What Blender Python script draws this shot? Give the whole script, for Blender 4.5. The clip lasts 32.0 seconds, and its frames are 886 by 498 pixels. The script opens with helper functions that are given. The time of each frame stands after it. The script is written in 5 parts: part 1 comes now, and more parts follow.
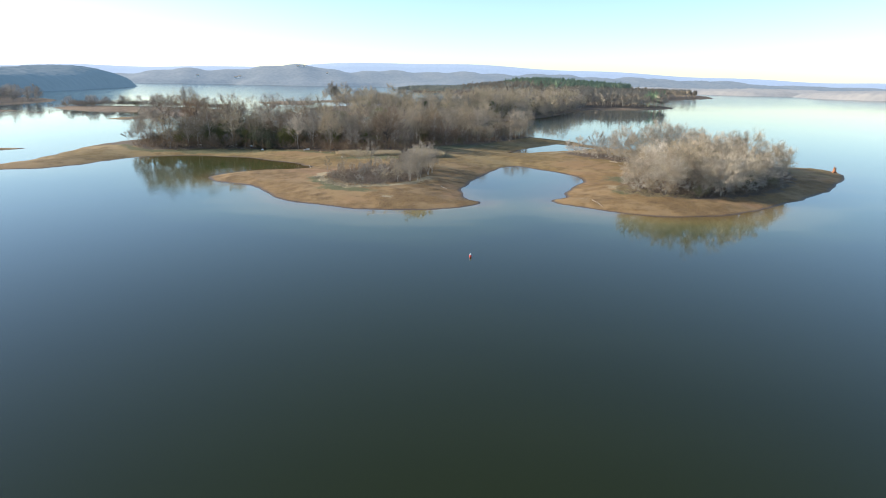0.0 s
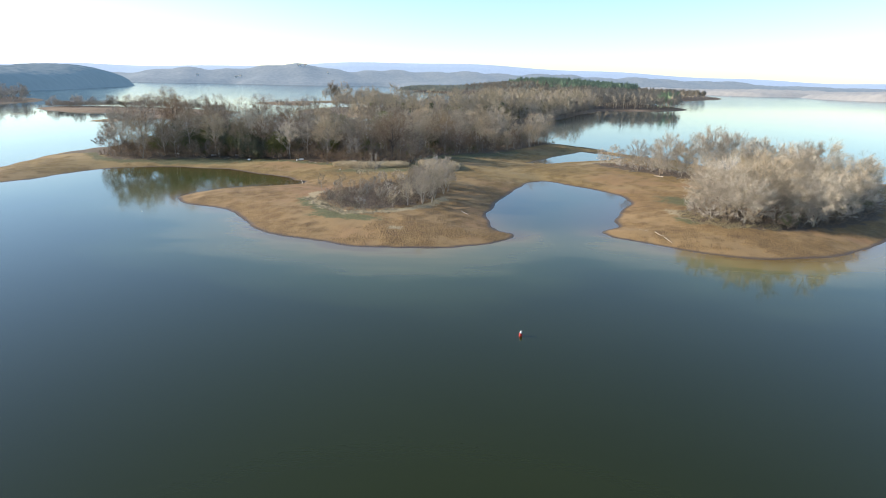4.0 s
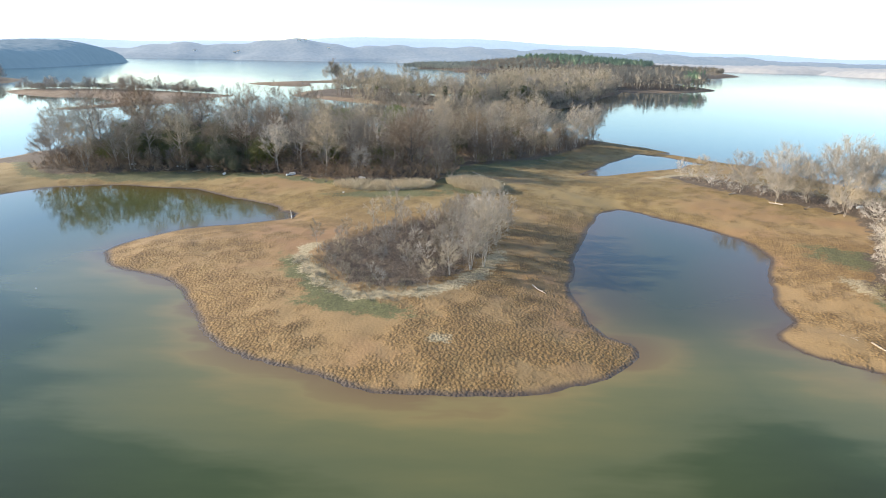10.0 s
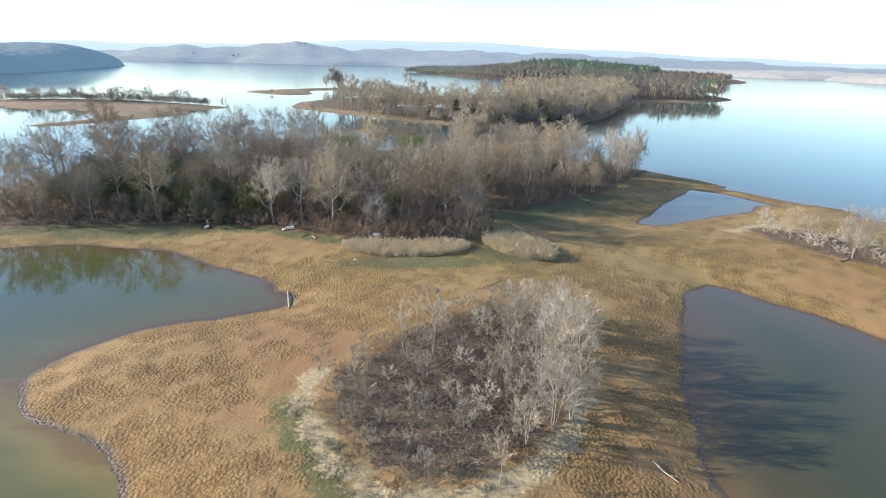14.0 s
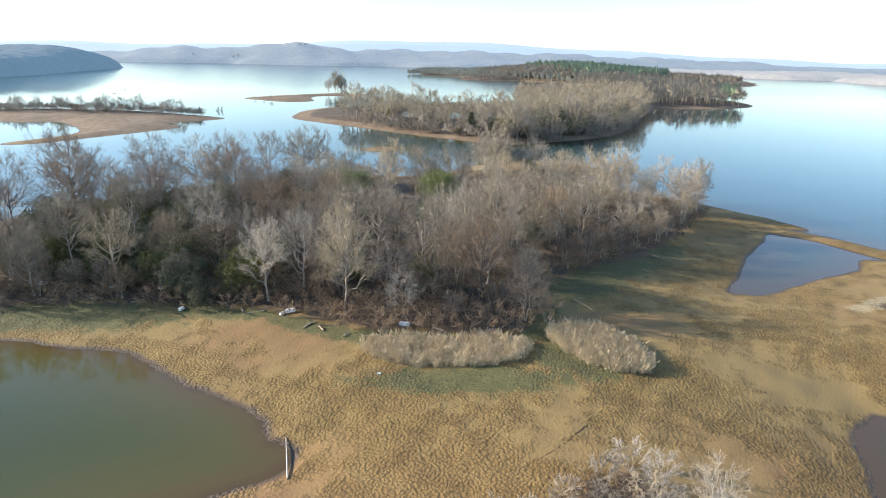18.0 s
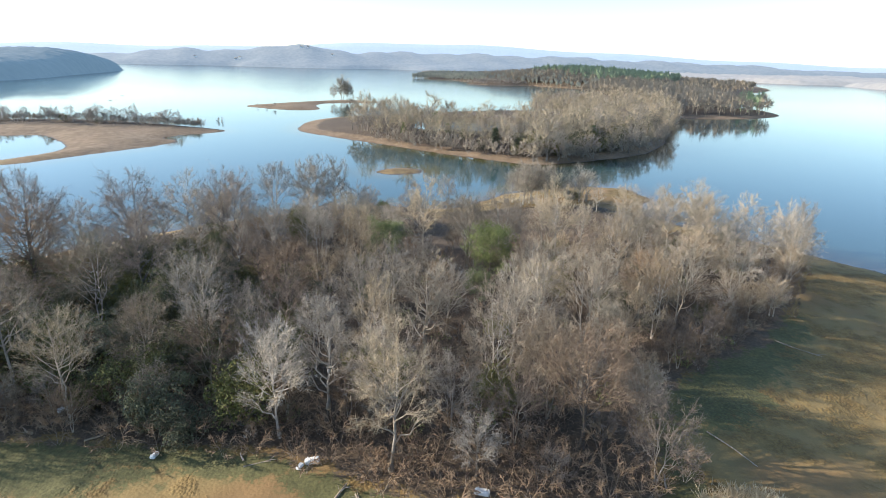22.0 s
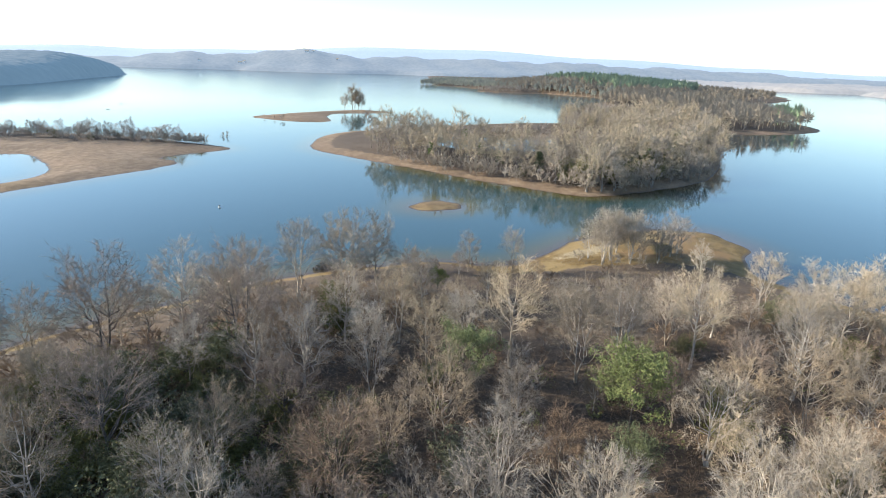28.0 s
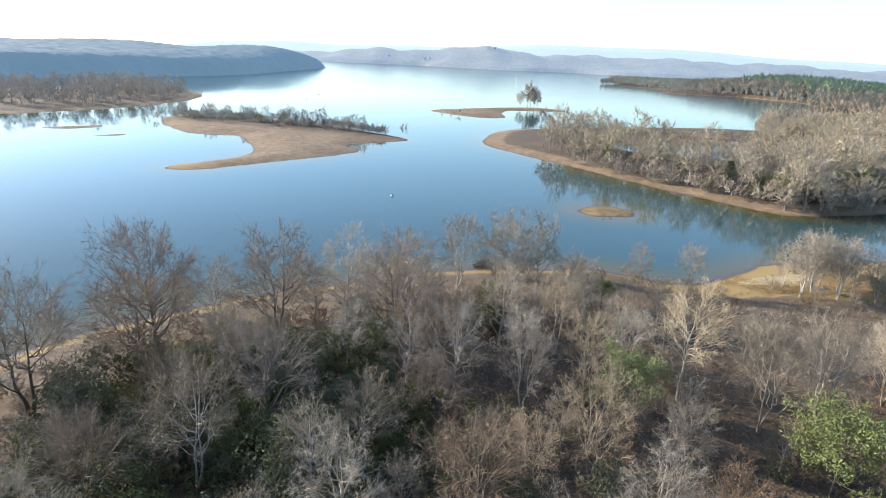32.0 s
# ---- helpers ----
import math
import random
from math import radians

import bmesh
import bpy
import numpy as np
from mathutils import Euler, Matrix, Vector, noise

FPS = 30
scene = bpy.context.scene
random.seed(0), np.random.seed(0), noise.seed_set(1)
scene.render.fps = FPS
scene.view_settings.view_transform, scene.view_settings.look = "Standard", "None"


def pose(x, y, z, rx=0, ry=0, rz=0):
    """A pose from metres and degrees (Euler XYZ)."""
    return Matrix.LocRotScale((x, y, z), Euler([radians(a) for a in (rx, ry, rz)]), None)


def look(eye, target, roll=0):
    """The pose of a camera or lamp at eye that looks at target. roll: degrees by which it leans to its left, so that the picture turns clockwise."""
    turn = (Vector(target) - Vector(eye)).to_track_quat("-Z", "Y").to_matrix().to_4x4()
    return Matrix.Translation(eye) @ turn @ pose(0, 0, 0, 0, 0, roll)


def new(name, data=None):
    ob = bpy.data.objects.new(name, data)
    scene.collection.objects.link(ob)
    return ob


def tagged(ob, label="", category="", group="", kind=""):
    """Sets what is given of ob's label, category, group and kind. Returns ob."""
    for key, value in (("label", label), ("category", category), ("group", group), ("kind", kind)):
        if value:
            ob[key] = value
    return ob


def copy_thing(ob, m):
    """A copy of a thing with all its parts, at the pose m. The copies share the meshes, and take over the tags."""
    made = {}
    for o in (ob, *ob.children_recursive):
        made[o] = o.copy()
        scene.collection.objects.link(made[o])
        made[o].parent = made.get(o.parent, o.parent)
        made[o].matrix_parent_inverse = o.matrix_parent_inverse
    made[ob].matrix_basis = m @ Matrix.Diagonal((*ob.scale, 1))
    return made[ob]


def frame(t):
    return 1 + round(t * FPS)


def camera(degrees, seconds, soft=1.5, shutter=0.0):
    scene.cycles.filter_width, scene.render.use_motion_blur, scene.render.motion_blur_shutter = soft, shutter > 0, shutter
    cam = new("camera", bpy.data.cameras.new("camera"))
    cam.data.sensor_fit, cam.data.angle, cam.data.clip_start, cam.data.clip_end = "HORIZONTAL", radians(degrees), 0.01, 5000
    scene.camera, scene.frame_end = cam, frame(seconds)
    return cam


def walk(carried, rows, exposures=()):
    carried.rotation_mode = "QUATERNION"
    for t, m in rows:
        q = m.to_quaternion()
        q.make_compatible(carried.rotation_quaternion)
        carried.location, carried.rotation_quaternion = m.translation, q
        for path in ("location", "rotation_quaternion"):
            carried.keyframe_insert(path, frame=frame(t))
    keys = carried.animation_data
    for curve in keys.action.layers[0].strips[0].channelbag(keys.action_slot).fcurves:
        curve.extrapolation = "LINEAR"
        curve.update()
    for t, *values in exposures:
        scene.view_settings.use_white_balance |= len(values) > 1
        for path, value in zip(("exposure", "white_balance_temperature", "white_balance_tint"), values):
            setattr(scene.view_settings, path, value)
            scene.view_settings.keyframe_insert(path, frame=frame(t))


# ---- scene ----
cam = camera(74.16, 32.0, 1.0)
# seconds, place, heading to the left of +y, tilt up, lean, in degrees
PATH = [
    (0.0, 0.13, -90.05, 26.68, -0.000, -15.836, 1.015), (1.0, -1.04, -82.87, 26.73, -0.023, -15.845, 1.039),
    (2.0, -2.07, -75.59, 26.84, 0.022, -15.838, 1.067), (2.5, -2.54, -71.72, 26.82, 0.071, -15.845, 1.057),
    (4.5, -4.78, -56.22, 26.74, 0.072, -15.868, 1.161), (5.0, -5.49, -52.53, 26.75, 0.027, -16.515, 1.164),
    (5.5, -6.18, -48.81, 26.87, 0.000, -17.968, 1.117), (6.0, -6.78, -45.02, 27.00, 0.023, -18.124, 1.111),
    (7.0, -7.98, -37.02, 27.05, 0.028, -18.127, 1.142), (8.0, -9.43, -29.33, 27.87, 0.112, -18.152, 1.144),
    (9.0, -11.06, -21.43, 28.93, 0.148, -18.096, 1.206), (10.0, -12.62, -13.45, 30.00, 0.235, -18.086, 1.160),
    (11.0, -14.43, -5.90, 31.01, 0.182, -17.955, 1.239), (12.0, -16.09, 1.73, 32.14, 0.183, -17.917, 1.220),
    (13.0, -17.94, 9.49, 33.41, 0.181, -17.896, 1.279), (14.0, -19.82, 16.69, 34.66, 0.133, -17.866, 1.296),
    (14.5, -20.82, 20.63, 35.29, 0.146, -17.882, 1.235), (16.5, -24.38, 35.79, 37.59, 0.170, -17.906, 1.220),
    (17.0, -25.28, 39.69, 38.12, 0.217, -17.910, 1.216), (18.0, -27.30, 47.30, 39.09, 0.208, -17.890, 1.242),
    (19.0, -29.57, 54.95, 40.17, 0.240, -17.910, 1.348), (20.0, -31.88, 62.32, 41.27, 0.290, -17.877, 1.392),
    (21.0, -34.52, 69.87, 42.08, 0.321, -17.786, 1.439), (22.0, -37.16, 77.57, 42.58, 0.324, -17.697, 1.412),
    (23.0, -39.41, 84.82, 43.65, 0.361, -17.654, 1.474), (24.0, -41.75, 91.26, 45.11, 0.456, -17.642, 1.534),
    (25.0, -44.35, 97.82, 45.94, 0.529, -17.611, 1.608), (25.5, -45.59, 100.77, 46.27, 0.515, -17.582, 1.631),
    (27.5, -51.27, 113.97, 46.10, 0.352, -17.400, 1.676), (28.0, -52.05, 115.81, 45.99, 0.534, -17.292, 1.793),
    (28.5, -52.36, 116.85, 45.82, 1.749, -17.352, 1.901), (29.0, -52.34, 117.57, 45.59, 4.079, -17.425, 2.068),
    (29.5, -52.36, 118.19, 45.21, 6.133, -17.427, 2.264), (30.0, -52.49, 118.44, 45.14, 8.824, -17.520, 2.415),
    (30.5, -52.71, 118.55, 45.28, 11.360, -17.690, 2.527), (31.0, -52.92, 118.84, 45.40, 13.568, -17.862, 2.605),
    (31.5, -53.07, 119.31, 45.44, 15.347, -17.991, 2.646), (32.0, -53.29, 119.91, 45.42, 16.834, -18.098, 2.668),
]


def aim(x, y, z, yaw, tilt, lean):
    a, b = radians(yaw), radians(tilt)
    way = Vector((-math.sin(a) * math.cos(b), math.cos(a) * math.cos(b), math.sin(b)))
    return look((x, y, z), Vector((x, y, z)) + 100 * way, lean)


walk(cam, [(t, aim(*row)) for t, *row in PATH], exposures=[(0.0, 0.86), (5.0, 0.94), (7.0, 1.18), (12.0, 1.15), (28.0, 1.15), (32.0, 1.27)])

# ---- light ----
SUN_EL, SUN_AZ = 19.5, 176.0  # degrees above the horizon; degrees from +x towards +y
world = bpy.data.worlds.new("sky")
scene.world = world
world.use_nodes = True
sky = world.node_tree.nodes.new("ShaderNodeTexSky")
sky.sky_type, sky.sun_disc = "NISHITA", False
sky.sun_elevation, sky.sun_rotation = radians(SUN_EL), radians(90 - SUN_AZ)
sky.altitude, sky.air_density, sky.dust_density, sky.ozone_density = 200, 1.0, 0.5, 3.2
back = world.node_tree.nodes["Background"]
back.inputs["Strength"].default_value = 0.15
world.node_tree.links.new(sky.outputs["Color"], back.inputs["Color"])
sun = new("sun", bpy.data.lights.new("sun", "SUN"))
sun.data.energy, sun.data.angle, sun.data.color = 5.0, radians(0.5), (1.0, 0.92, 0.80)
ca, sa, ce, se = math.cos(radians(SUN_AZ)), math.sin(radians(SUN_AZ)), math.cos(radians(SUN_EL)), math.sin(radians(SUN_EL))
sun.matrix_world = look((ca * ce * 500, sa * ce * 500, se * 500), (0, 0, 0))


# ---- materials ----
def material(name, rough=0.9):
    m = bpy.data.materials.new(name)
    m.use_nodes = True
    t = m.node_tree
    b = t.nodes["Principled BSDF"]
    b.inputs["Roughness"].default_value = rough
    return m, t, b


def add(t, kind, **values):
    n = t.nodes.new("ShaderNode" + kind)
    for k, v in values.items():
        k = k.replace("_", " ")
        for s in n.inputs:
            if s.name.lower() == k.lower():
                s.default_value = v
                break
    return n


def noise_at(t, co, scale, detail=4.0, rough=0.6):
    n = add(t, "TexNoise", scale=scale, detail=detail, roughness=rough)
    t.links.new(co, n.inputs["Vector"])
    return n.outputs["Fac"]


def ramp(t, fac, stops):
    n = t.nodes.new("ShaderNodeValToRGB")
    e = n.color_ramp.elements
    while len(e) < len(stops):
        e.new(0.5)
    for el, (p, c) in zip(e, stops):
        el.position, el.color = p, (*c, 1.0)
    t.links.new(fac, n.inputs["Fac"])
    return n.outputs["Color"]


def math_node(t, op, a, b=None, clamp=False):
    n = t.nodes.new("ShaderNodeMath")
    n.operation, n.use_clamp = op, clamp
    for i, v in enumerate((a, b)):
        if v is None:
            continue
        if isinstance(v, (int, float)):
            n.inputs[i].default_value = v
        else:
            t.links.new(v, n.inputs[i])
    return n.outputs[0]


def span(t, v, a, b, lo=0.0, hi=1.0):
    n = t.nodes.new("ShaderNodeMapRange")
    n.interpolation_type = "SMOOTHSTEP"
    t.links.new(v, n.inputs["Value"])
    for k, x in (("From Min", a), ("From Max", b), ("To Min", lo), ("To Max", hi)):
        n.inputs[k].default_value = x
    return n.outputs["Result"]


def mix(t, fac, a, b, mode="MIX"):
    n = t.nodes.new("ShaderNodeMix")
    n.data_type, n.blend_type = "RGBA", mode
    for i, v in ((0, fac), (6, a), (7, b)):
        if isinstance(v, tuple):
            n.inputs[i].default_value = (*v, 1.0)
        elif isinstance(v, (int, float)):
            n.inputs[i].default_value = v
        else:
            t.links.new(v, n.inputs[i])
    return n.outputs[2]


def bump(t, b, height, strength, distance):
    n = add(t, "Bump", strength=strength, distance=distance)
    t.links.new(height, n.inputs["Height"])
    t.links.new(n.outputs["Normal"], b.inputs["Normal"])


def coords(t, local=False):
    if local:
        return t.nodes.new("ShaderNodeTexCoord").outputs["Object"]
    return t.nodes.new("ShaderNodeNewGeometry").outputs["Position"]


def plain(name, dark, light, scale=3.0, rough=0.9, spread=0.25, relief=0.02, local=True, metal=0.0):
    """A surface of two tones with grain and large patches, and a little different on each object."""
    m, t, b = material(name, rough)
    co = coords(t, local)
    fac = math_node(t, "ADD", math_node(t, "MULTIPLY", noise_at(t, co, scale), 0.7), math_node(t, "MULTIPLY", noise_at(t, co, scale * 7), 0.3))
    c = ramp(t, fac, [(0.35, dark), (0.65, light)])
    rnd = t.nodes.new("ShaderNodeObjectInfo").outputs["Random"]
    hsv = add(t, "HueSaturation")
    t.links.new(c, hsv.inputs["Color"])
    t.links.new(span(t, rnd, 0, 1, 1 - spread, 1 + spread), hsv.inputs["Value"])
    if spread > 0.05:
        t.links.new(span(t, math_node(t, "FRACT", math_node(t, "MULTIPLY", rnd, 7.3)), 0, 1, 0.75, 1.2), hsv.inputs["Saturation"])
    t.links.new(hsv.outputs["Color"], b.inputs["Base Color"])
    b.inputs["Metallic"].default_value = metal
    if relief:
        bump(t, b, noise_at(t, co, scale * 5), 0.6, relief)
    return m


def ground_material():
    m, t, b = material("mud_and_litter", 0.95)
    co = coords(t)
    big, mid, fine = noise_at(t, co, 0.05, 5), noise_at(t, co, 0.35, 5), noise_at(t, co, 2.2, 4, 0.7)
    mud = ramp(t, mid, [(0.3, (0.155, 0.088, 0.027)), (0.5, (0.218, 0.126, 0.040)), (0.72, (0.272, 0.166, 0.057))])
    bare = span(t, math_node(t, "ADD", big, math_node(t, "MULTIPLY", mid, 0.35)), 0.62, 0.76)  # smooth ruddy flats
    mud = mix(t, bare, mud, mix(t, span(t, noise_at(t, co, 0.03, 3), 0.48, 0.62), (0.258, 0.160, 0.064), (0.245, 0.132, 0.056)))
    place = add(t, "SeparateXYZ")
    t.links.new(co, place.inputs[0])
    mud = mix(t, span(t, place.outputs[1], 80.0, 112.0), mud, mix(t, 1.0, mud, (0.97, 1.06, 0.96), "MULTIPLY"))  # more olive towards the wood
    mud = mix(t, span(t, place.outputs[1], 290.0, 340.0, 0.0, 0.8), mud, ramp(t, mid, [(0.3, (0.17, 0.112, 0.070)), (0.5, (0.215, 0.146, 0.092)), (0.7, (0.28, 0.20, 0.132))]))
    pale = t.nodes.new("ShaderNodeAttribute")
    pale.attribute_name = "cover"
    sep = t.nodes.new("ShaderNodeSeparateColor")
    t.links.new(pale.outputs["Color"], sep.inputs["Color"])
    litter, green, sand = sep.outputs[0], sep.outputs[1], sep.outputs[2]
    leaf = ramp(t, fine, [(0.3, (0.05, 0.034, 0.020)), (0.55, (0.115, 0.078, 0.046)), (0.75, (0.19, 0.138, 0.085))])
    moss = ramp(t, fine, [(0.3, (0.060, 0.058, 0.018)), (0.7, (0.14, 0.128, 0.043))])
    straw = ramp(t, fine, [(0.3, (0.22, 0.165, 0.085)), (0.7, (0.44, 0.35, 0.20))])
    rough_mask = span(t, math_node(t, "ADD", mid, math_node(t, "MULTIPLY", fine, 0.6)), 0.55, 1.0, -0.35, 0.35)
    c = mix(t, span(t, math_node(t, "ADD", green, rough_mask), 0.3, 0.7), mud, moss)
    c = mix(t, span(t, math_node(t, "ADD", sand, rough_mask), 0.3, 0.7), c, straw)
    c = mix(t, span(t, math_node(t, "ADD", litter, rough_mask), 0.35, 0.6), c, leaf)
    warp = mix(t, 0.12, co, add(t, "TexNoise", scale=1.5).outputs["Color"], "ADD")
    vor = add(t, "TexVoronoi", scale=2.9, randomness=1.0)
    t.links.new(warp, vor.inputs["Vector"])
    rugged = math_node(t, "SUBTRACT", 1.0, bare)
    pit = math_node(t, "MULTIPLY", span(t, math_node(t, "ADD", vor.outputs["Distance"], math_node(t, "MULTIPLY", fine, 0.5)), 0.62, 0.95, 0.0, 0.42), rugged)  # hollows between the clods darkened, their shade painted into the colour
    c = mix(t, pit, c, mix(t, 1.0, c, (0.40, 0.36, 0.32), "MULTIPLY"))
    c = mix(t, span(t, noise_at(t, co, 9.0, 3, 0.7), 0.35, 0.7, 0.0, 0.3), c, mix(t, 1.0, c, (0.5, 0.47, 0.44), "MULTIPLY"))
    z = add(t, "SeparateXYZ")
    t.links.new(co, z.inputs[0])
    wet = span(t, math_node(t, "ADD", z.outputs[2], math_node(t, "MULTIPLY", mid, 0.16)), 0.09, 0.24, 1.0, 0.0)
    c = mix(t, wet, c, (0.075, 0.048, 0.026))
    t.links.new(c, b.inputs["Base Color"])
    t.links.new(math_node(t, "SUBTRACT", 0.95, math_node(t, "MULTIPLY", wet, 0.4)), b.inputs["Roughness"])
    clod = math_node(t, "SUBTRACT", 1.0, vor.outputs["Distance"])
    h = math_node(t, "ADD", math_node(t, "MULTIPLY", clod, 0.8), math_node(t, "MULTIPLY", noise_at(t, co, 3.5, 5, 0.7), 0.5))
    bump(t, b, math_node(t, "MULTIPLY", h, span(t, bare, 0.0, 1.0, 1.0, 0.25)), 1.0, 0.14)
    return m


def water_material():
    m, t, b = material("lake_water", 0.04)
    co = coords(t)
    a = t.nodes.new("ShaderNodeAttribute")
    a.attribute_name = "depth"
    stretch = add(t, "Mapping")
    stretch.inputs["Scale"].default_value = (0.018, 0.05, 1)
    t.links.new(co, stretch.inputs["Vector"])
    plume = noise_at(t, stretch.outputs[0], 1.0, 3, 0.55)
    swirl = add(t, "Mapping")
    swirl.inputs["Scale"].default_value, swirl.inputs["Rotation"].default_value = (0.045, 0.16, 1), (0, 0, 0.25)
    t.links.new(co, swirl.inputs["Vector"])
    streak = noise_at(t, swirl.outputs[0], 1.0, 4, 0.6)
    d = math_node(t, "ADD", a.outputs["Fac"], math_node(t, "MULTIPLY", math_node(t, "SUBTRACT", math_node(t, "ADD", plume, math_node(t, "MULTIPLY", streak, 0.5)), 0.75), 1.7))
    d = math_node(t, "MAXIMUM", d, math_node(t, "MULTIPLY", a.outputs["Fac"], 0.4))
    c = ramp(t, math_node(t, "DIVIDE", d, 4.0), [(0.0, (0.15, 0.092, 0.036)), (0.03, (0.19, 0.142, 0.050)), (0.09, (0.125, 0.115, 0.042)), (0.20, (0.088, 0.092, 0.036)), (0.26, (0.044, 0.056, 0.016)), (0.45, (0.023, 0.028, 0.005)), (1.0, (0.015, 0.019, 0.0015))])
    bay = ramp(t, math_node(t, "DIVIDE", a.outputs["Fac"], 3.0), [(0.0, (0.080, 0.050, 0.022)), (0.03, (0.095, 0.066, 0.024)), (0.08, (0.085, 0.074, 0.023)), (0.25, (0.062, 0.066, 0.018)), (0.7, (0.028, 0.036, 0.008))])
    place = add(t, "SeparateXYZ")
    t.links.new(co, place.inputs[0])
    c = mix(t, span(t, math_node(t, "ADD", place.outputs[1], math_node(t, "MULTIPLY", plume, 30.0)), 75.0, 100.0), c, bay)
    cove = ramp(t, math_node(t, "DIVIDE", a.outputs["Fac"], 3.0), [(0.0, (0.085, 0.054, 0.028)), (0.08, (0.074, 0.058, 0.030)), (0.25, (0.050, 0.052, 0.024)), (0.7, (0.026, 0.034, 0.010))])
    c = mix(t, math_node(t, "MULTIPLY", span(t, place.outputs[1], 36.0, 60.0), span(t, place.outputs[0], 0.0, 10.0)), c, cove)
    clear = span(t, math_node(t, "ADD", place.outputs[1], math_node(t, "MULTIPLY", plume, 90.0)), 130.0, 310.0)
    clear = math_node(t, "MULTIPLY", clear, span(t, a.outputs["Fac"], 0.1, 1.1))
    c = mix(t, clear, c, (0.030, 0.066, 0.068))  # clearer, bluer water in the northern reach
    t.links.new(c, b.inputs["Base Color"])
    b.inputs["IOR"].default_value = 1.333
    b.inputs["Specular IOR Level"].default_value = 0.5
    rip = add(t, "Mapping")
    rip.inputs["Scale"].default_value = (0.5, 1.4, 1)
    rip.inputs["Rotation"].default_value = (0, 0, 0.5)
    t.links.new(co, rip.inputs["Vector"])
    gust = span(t, noise_at(t, co, 0.012, 3), 0.4, 0.65, 0.25, 1.0)
    w = math_node(t, "MULTIPLY", math_node(t, "ADD", noise_at(t, rip.outputs[0], 1.1, 3), math_node(t, "MULTIPLY", noise_at(t, co, 3.5, 2), 0.4)), gust)
    bump(t, b, w, 0.07, 0.12)
    t.links.new(span(t, place.outputs[1], 450.0, 1100.0, 0.04, 0.12), b.inputs["Roughness"])  # wind-ruffled out on the open lake
    return m


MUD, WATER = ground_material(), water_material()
BARK = plain("grey_bark", (0.20, 0.168, 0.13), (0.42, 0.365, 0.295), 1.5)
BARK_PALE = plain("pale_bark", (0.28, 0.24, 0.19), (0.52, 0.46, 0.38), 1.2, spread=0.12)
BARK_DARK = plain("dark_bark", (0.05, 0.040, 0.032), (0.14, 0.115, 0.09), 1.5)
TWIG = plain("tan_twigs", (0.19, 0.150, 0.106), (0.39, 0.316, 0.228), 0.8, relief=0)
TWIG_GREY = plain("grey_twigs", (0.22, 0.18, 0.13), (0.45, 0.375, 0.275), 0.8, relief=0)
TWIG_RED = plain("red_brown_twigs", (0.135, 0.095, 0.066), (0.28, 0.205, 0.142), 0.8, relief=0)
TWIG_PALE = plain("pale_twigs", (0.215, 0.180, 0.138), (0.385, 0.330, 0.257), 0.8, relief=0)
NEEDLE_LIGHT = plain("yellow_green_needles", (0.085, 0.105, 0.028), (0.19, 0.21, 0.06), 1.0, 0.95, relief=0)
BRAMBLE = plain("brambles", (0.135, 0.095, 0.066), (0.29, 0.215, 0.15), 0.15, relief=0, local=False)
# paler twigs for the eastern trees, sunlight put into the colour
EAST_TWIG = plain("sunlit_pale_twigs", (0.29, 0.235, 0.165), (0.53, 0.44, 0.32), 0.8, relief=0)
GROVE_BARK = plain("grove_bark", (0.14, 0.115, 0.09), (0.34, 0.29, 0.235), 0.1, relief=0, local=False)
GROVE_TWIG = plain("grove_twigs", (0.24, 0.195, 0.14), (0.46, 0.38, 0.285), 0.06, relief=0, local=False)
ISLE_TWIG = plain("island_twigs", (0.30, 0.24, 0.155), (0.58, 0.48, 0.335), 0.05, relief=0, local=False)
SCRUB_TWIG = plain("scrub_twigs", (0.22, 0.18, 0.14), (0.40, 0.335, 0.27), 0.08, relief=0, local=False)
NEEDLE = plain("pine_needles", (0.06, 0.088, 0.03), (0.15, 0.19, 0.066), 1.0, 0.95, relief=0)
LEAF_DARK = plain("evergreen_leaves", (0.085, 0.085, 0.034), (0.19, 0.182, 0.075), 1.0, 0.95, relief=0)
REED = plain("dry_reed", (0.38, 0.295, 0.18), (0.64, 0.53, 0.35), 2.0, spread=0.05, relief=0)
MARSH_GRASS = plain("brown_marsh_grass", (0.13, 0.10, 0.055), (0.27, 0.21, 0.115), 0.15, relief=0, local=False)
STRAW = plain("dry_grass", (0.20, 0.165, 0.09), (0.42, 0.35, 0.21), 2.0, relief=0)
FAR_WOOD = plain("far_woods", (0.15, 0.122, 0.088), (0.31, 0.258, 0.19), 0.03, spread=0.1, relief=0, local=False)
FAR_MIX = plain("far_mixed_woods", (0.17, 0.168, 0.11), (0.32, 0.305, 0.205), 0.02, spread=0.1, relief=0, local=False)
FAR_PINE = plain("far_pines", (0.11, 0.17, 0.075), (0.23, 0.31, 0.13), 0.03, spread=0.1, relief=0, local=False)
DRIFT = plain("driftwood", (0.20, 0.155, 0.11), (0.40, 0.33, 0.25), 2.0)
POLE = plain("bleached_pole", (0.32, 0.28, 0.22), (0.56, 0.50, 0.42), 2.0, spread=0.05)
WHITE = plain("white_plastic_foam", (0.62, 0.62, 0.60), (0.85, 0.85, 0.82), 2.0, 0.6, spread=0.05)
RED = plain("red_paint", (0.35, 0.02, 0.02), (0.5, 0.04, 0.03), 2.0, 0.4, spread=0.0)
DAMP = plain("damp_mud", (0.095, 0.058, 0.023), (0.16, 0.10, 0.04), 2.0, spread=0.05, local=False)
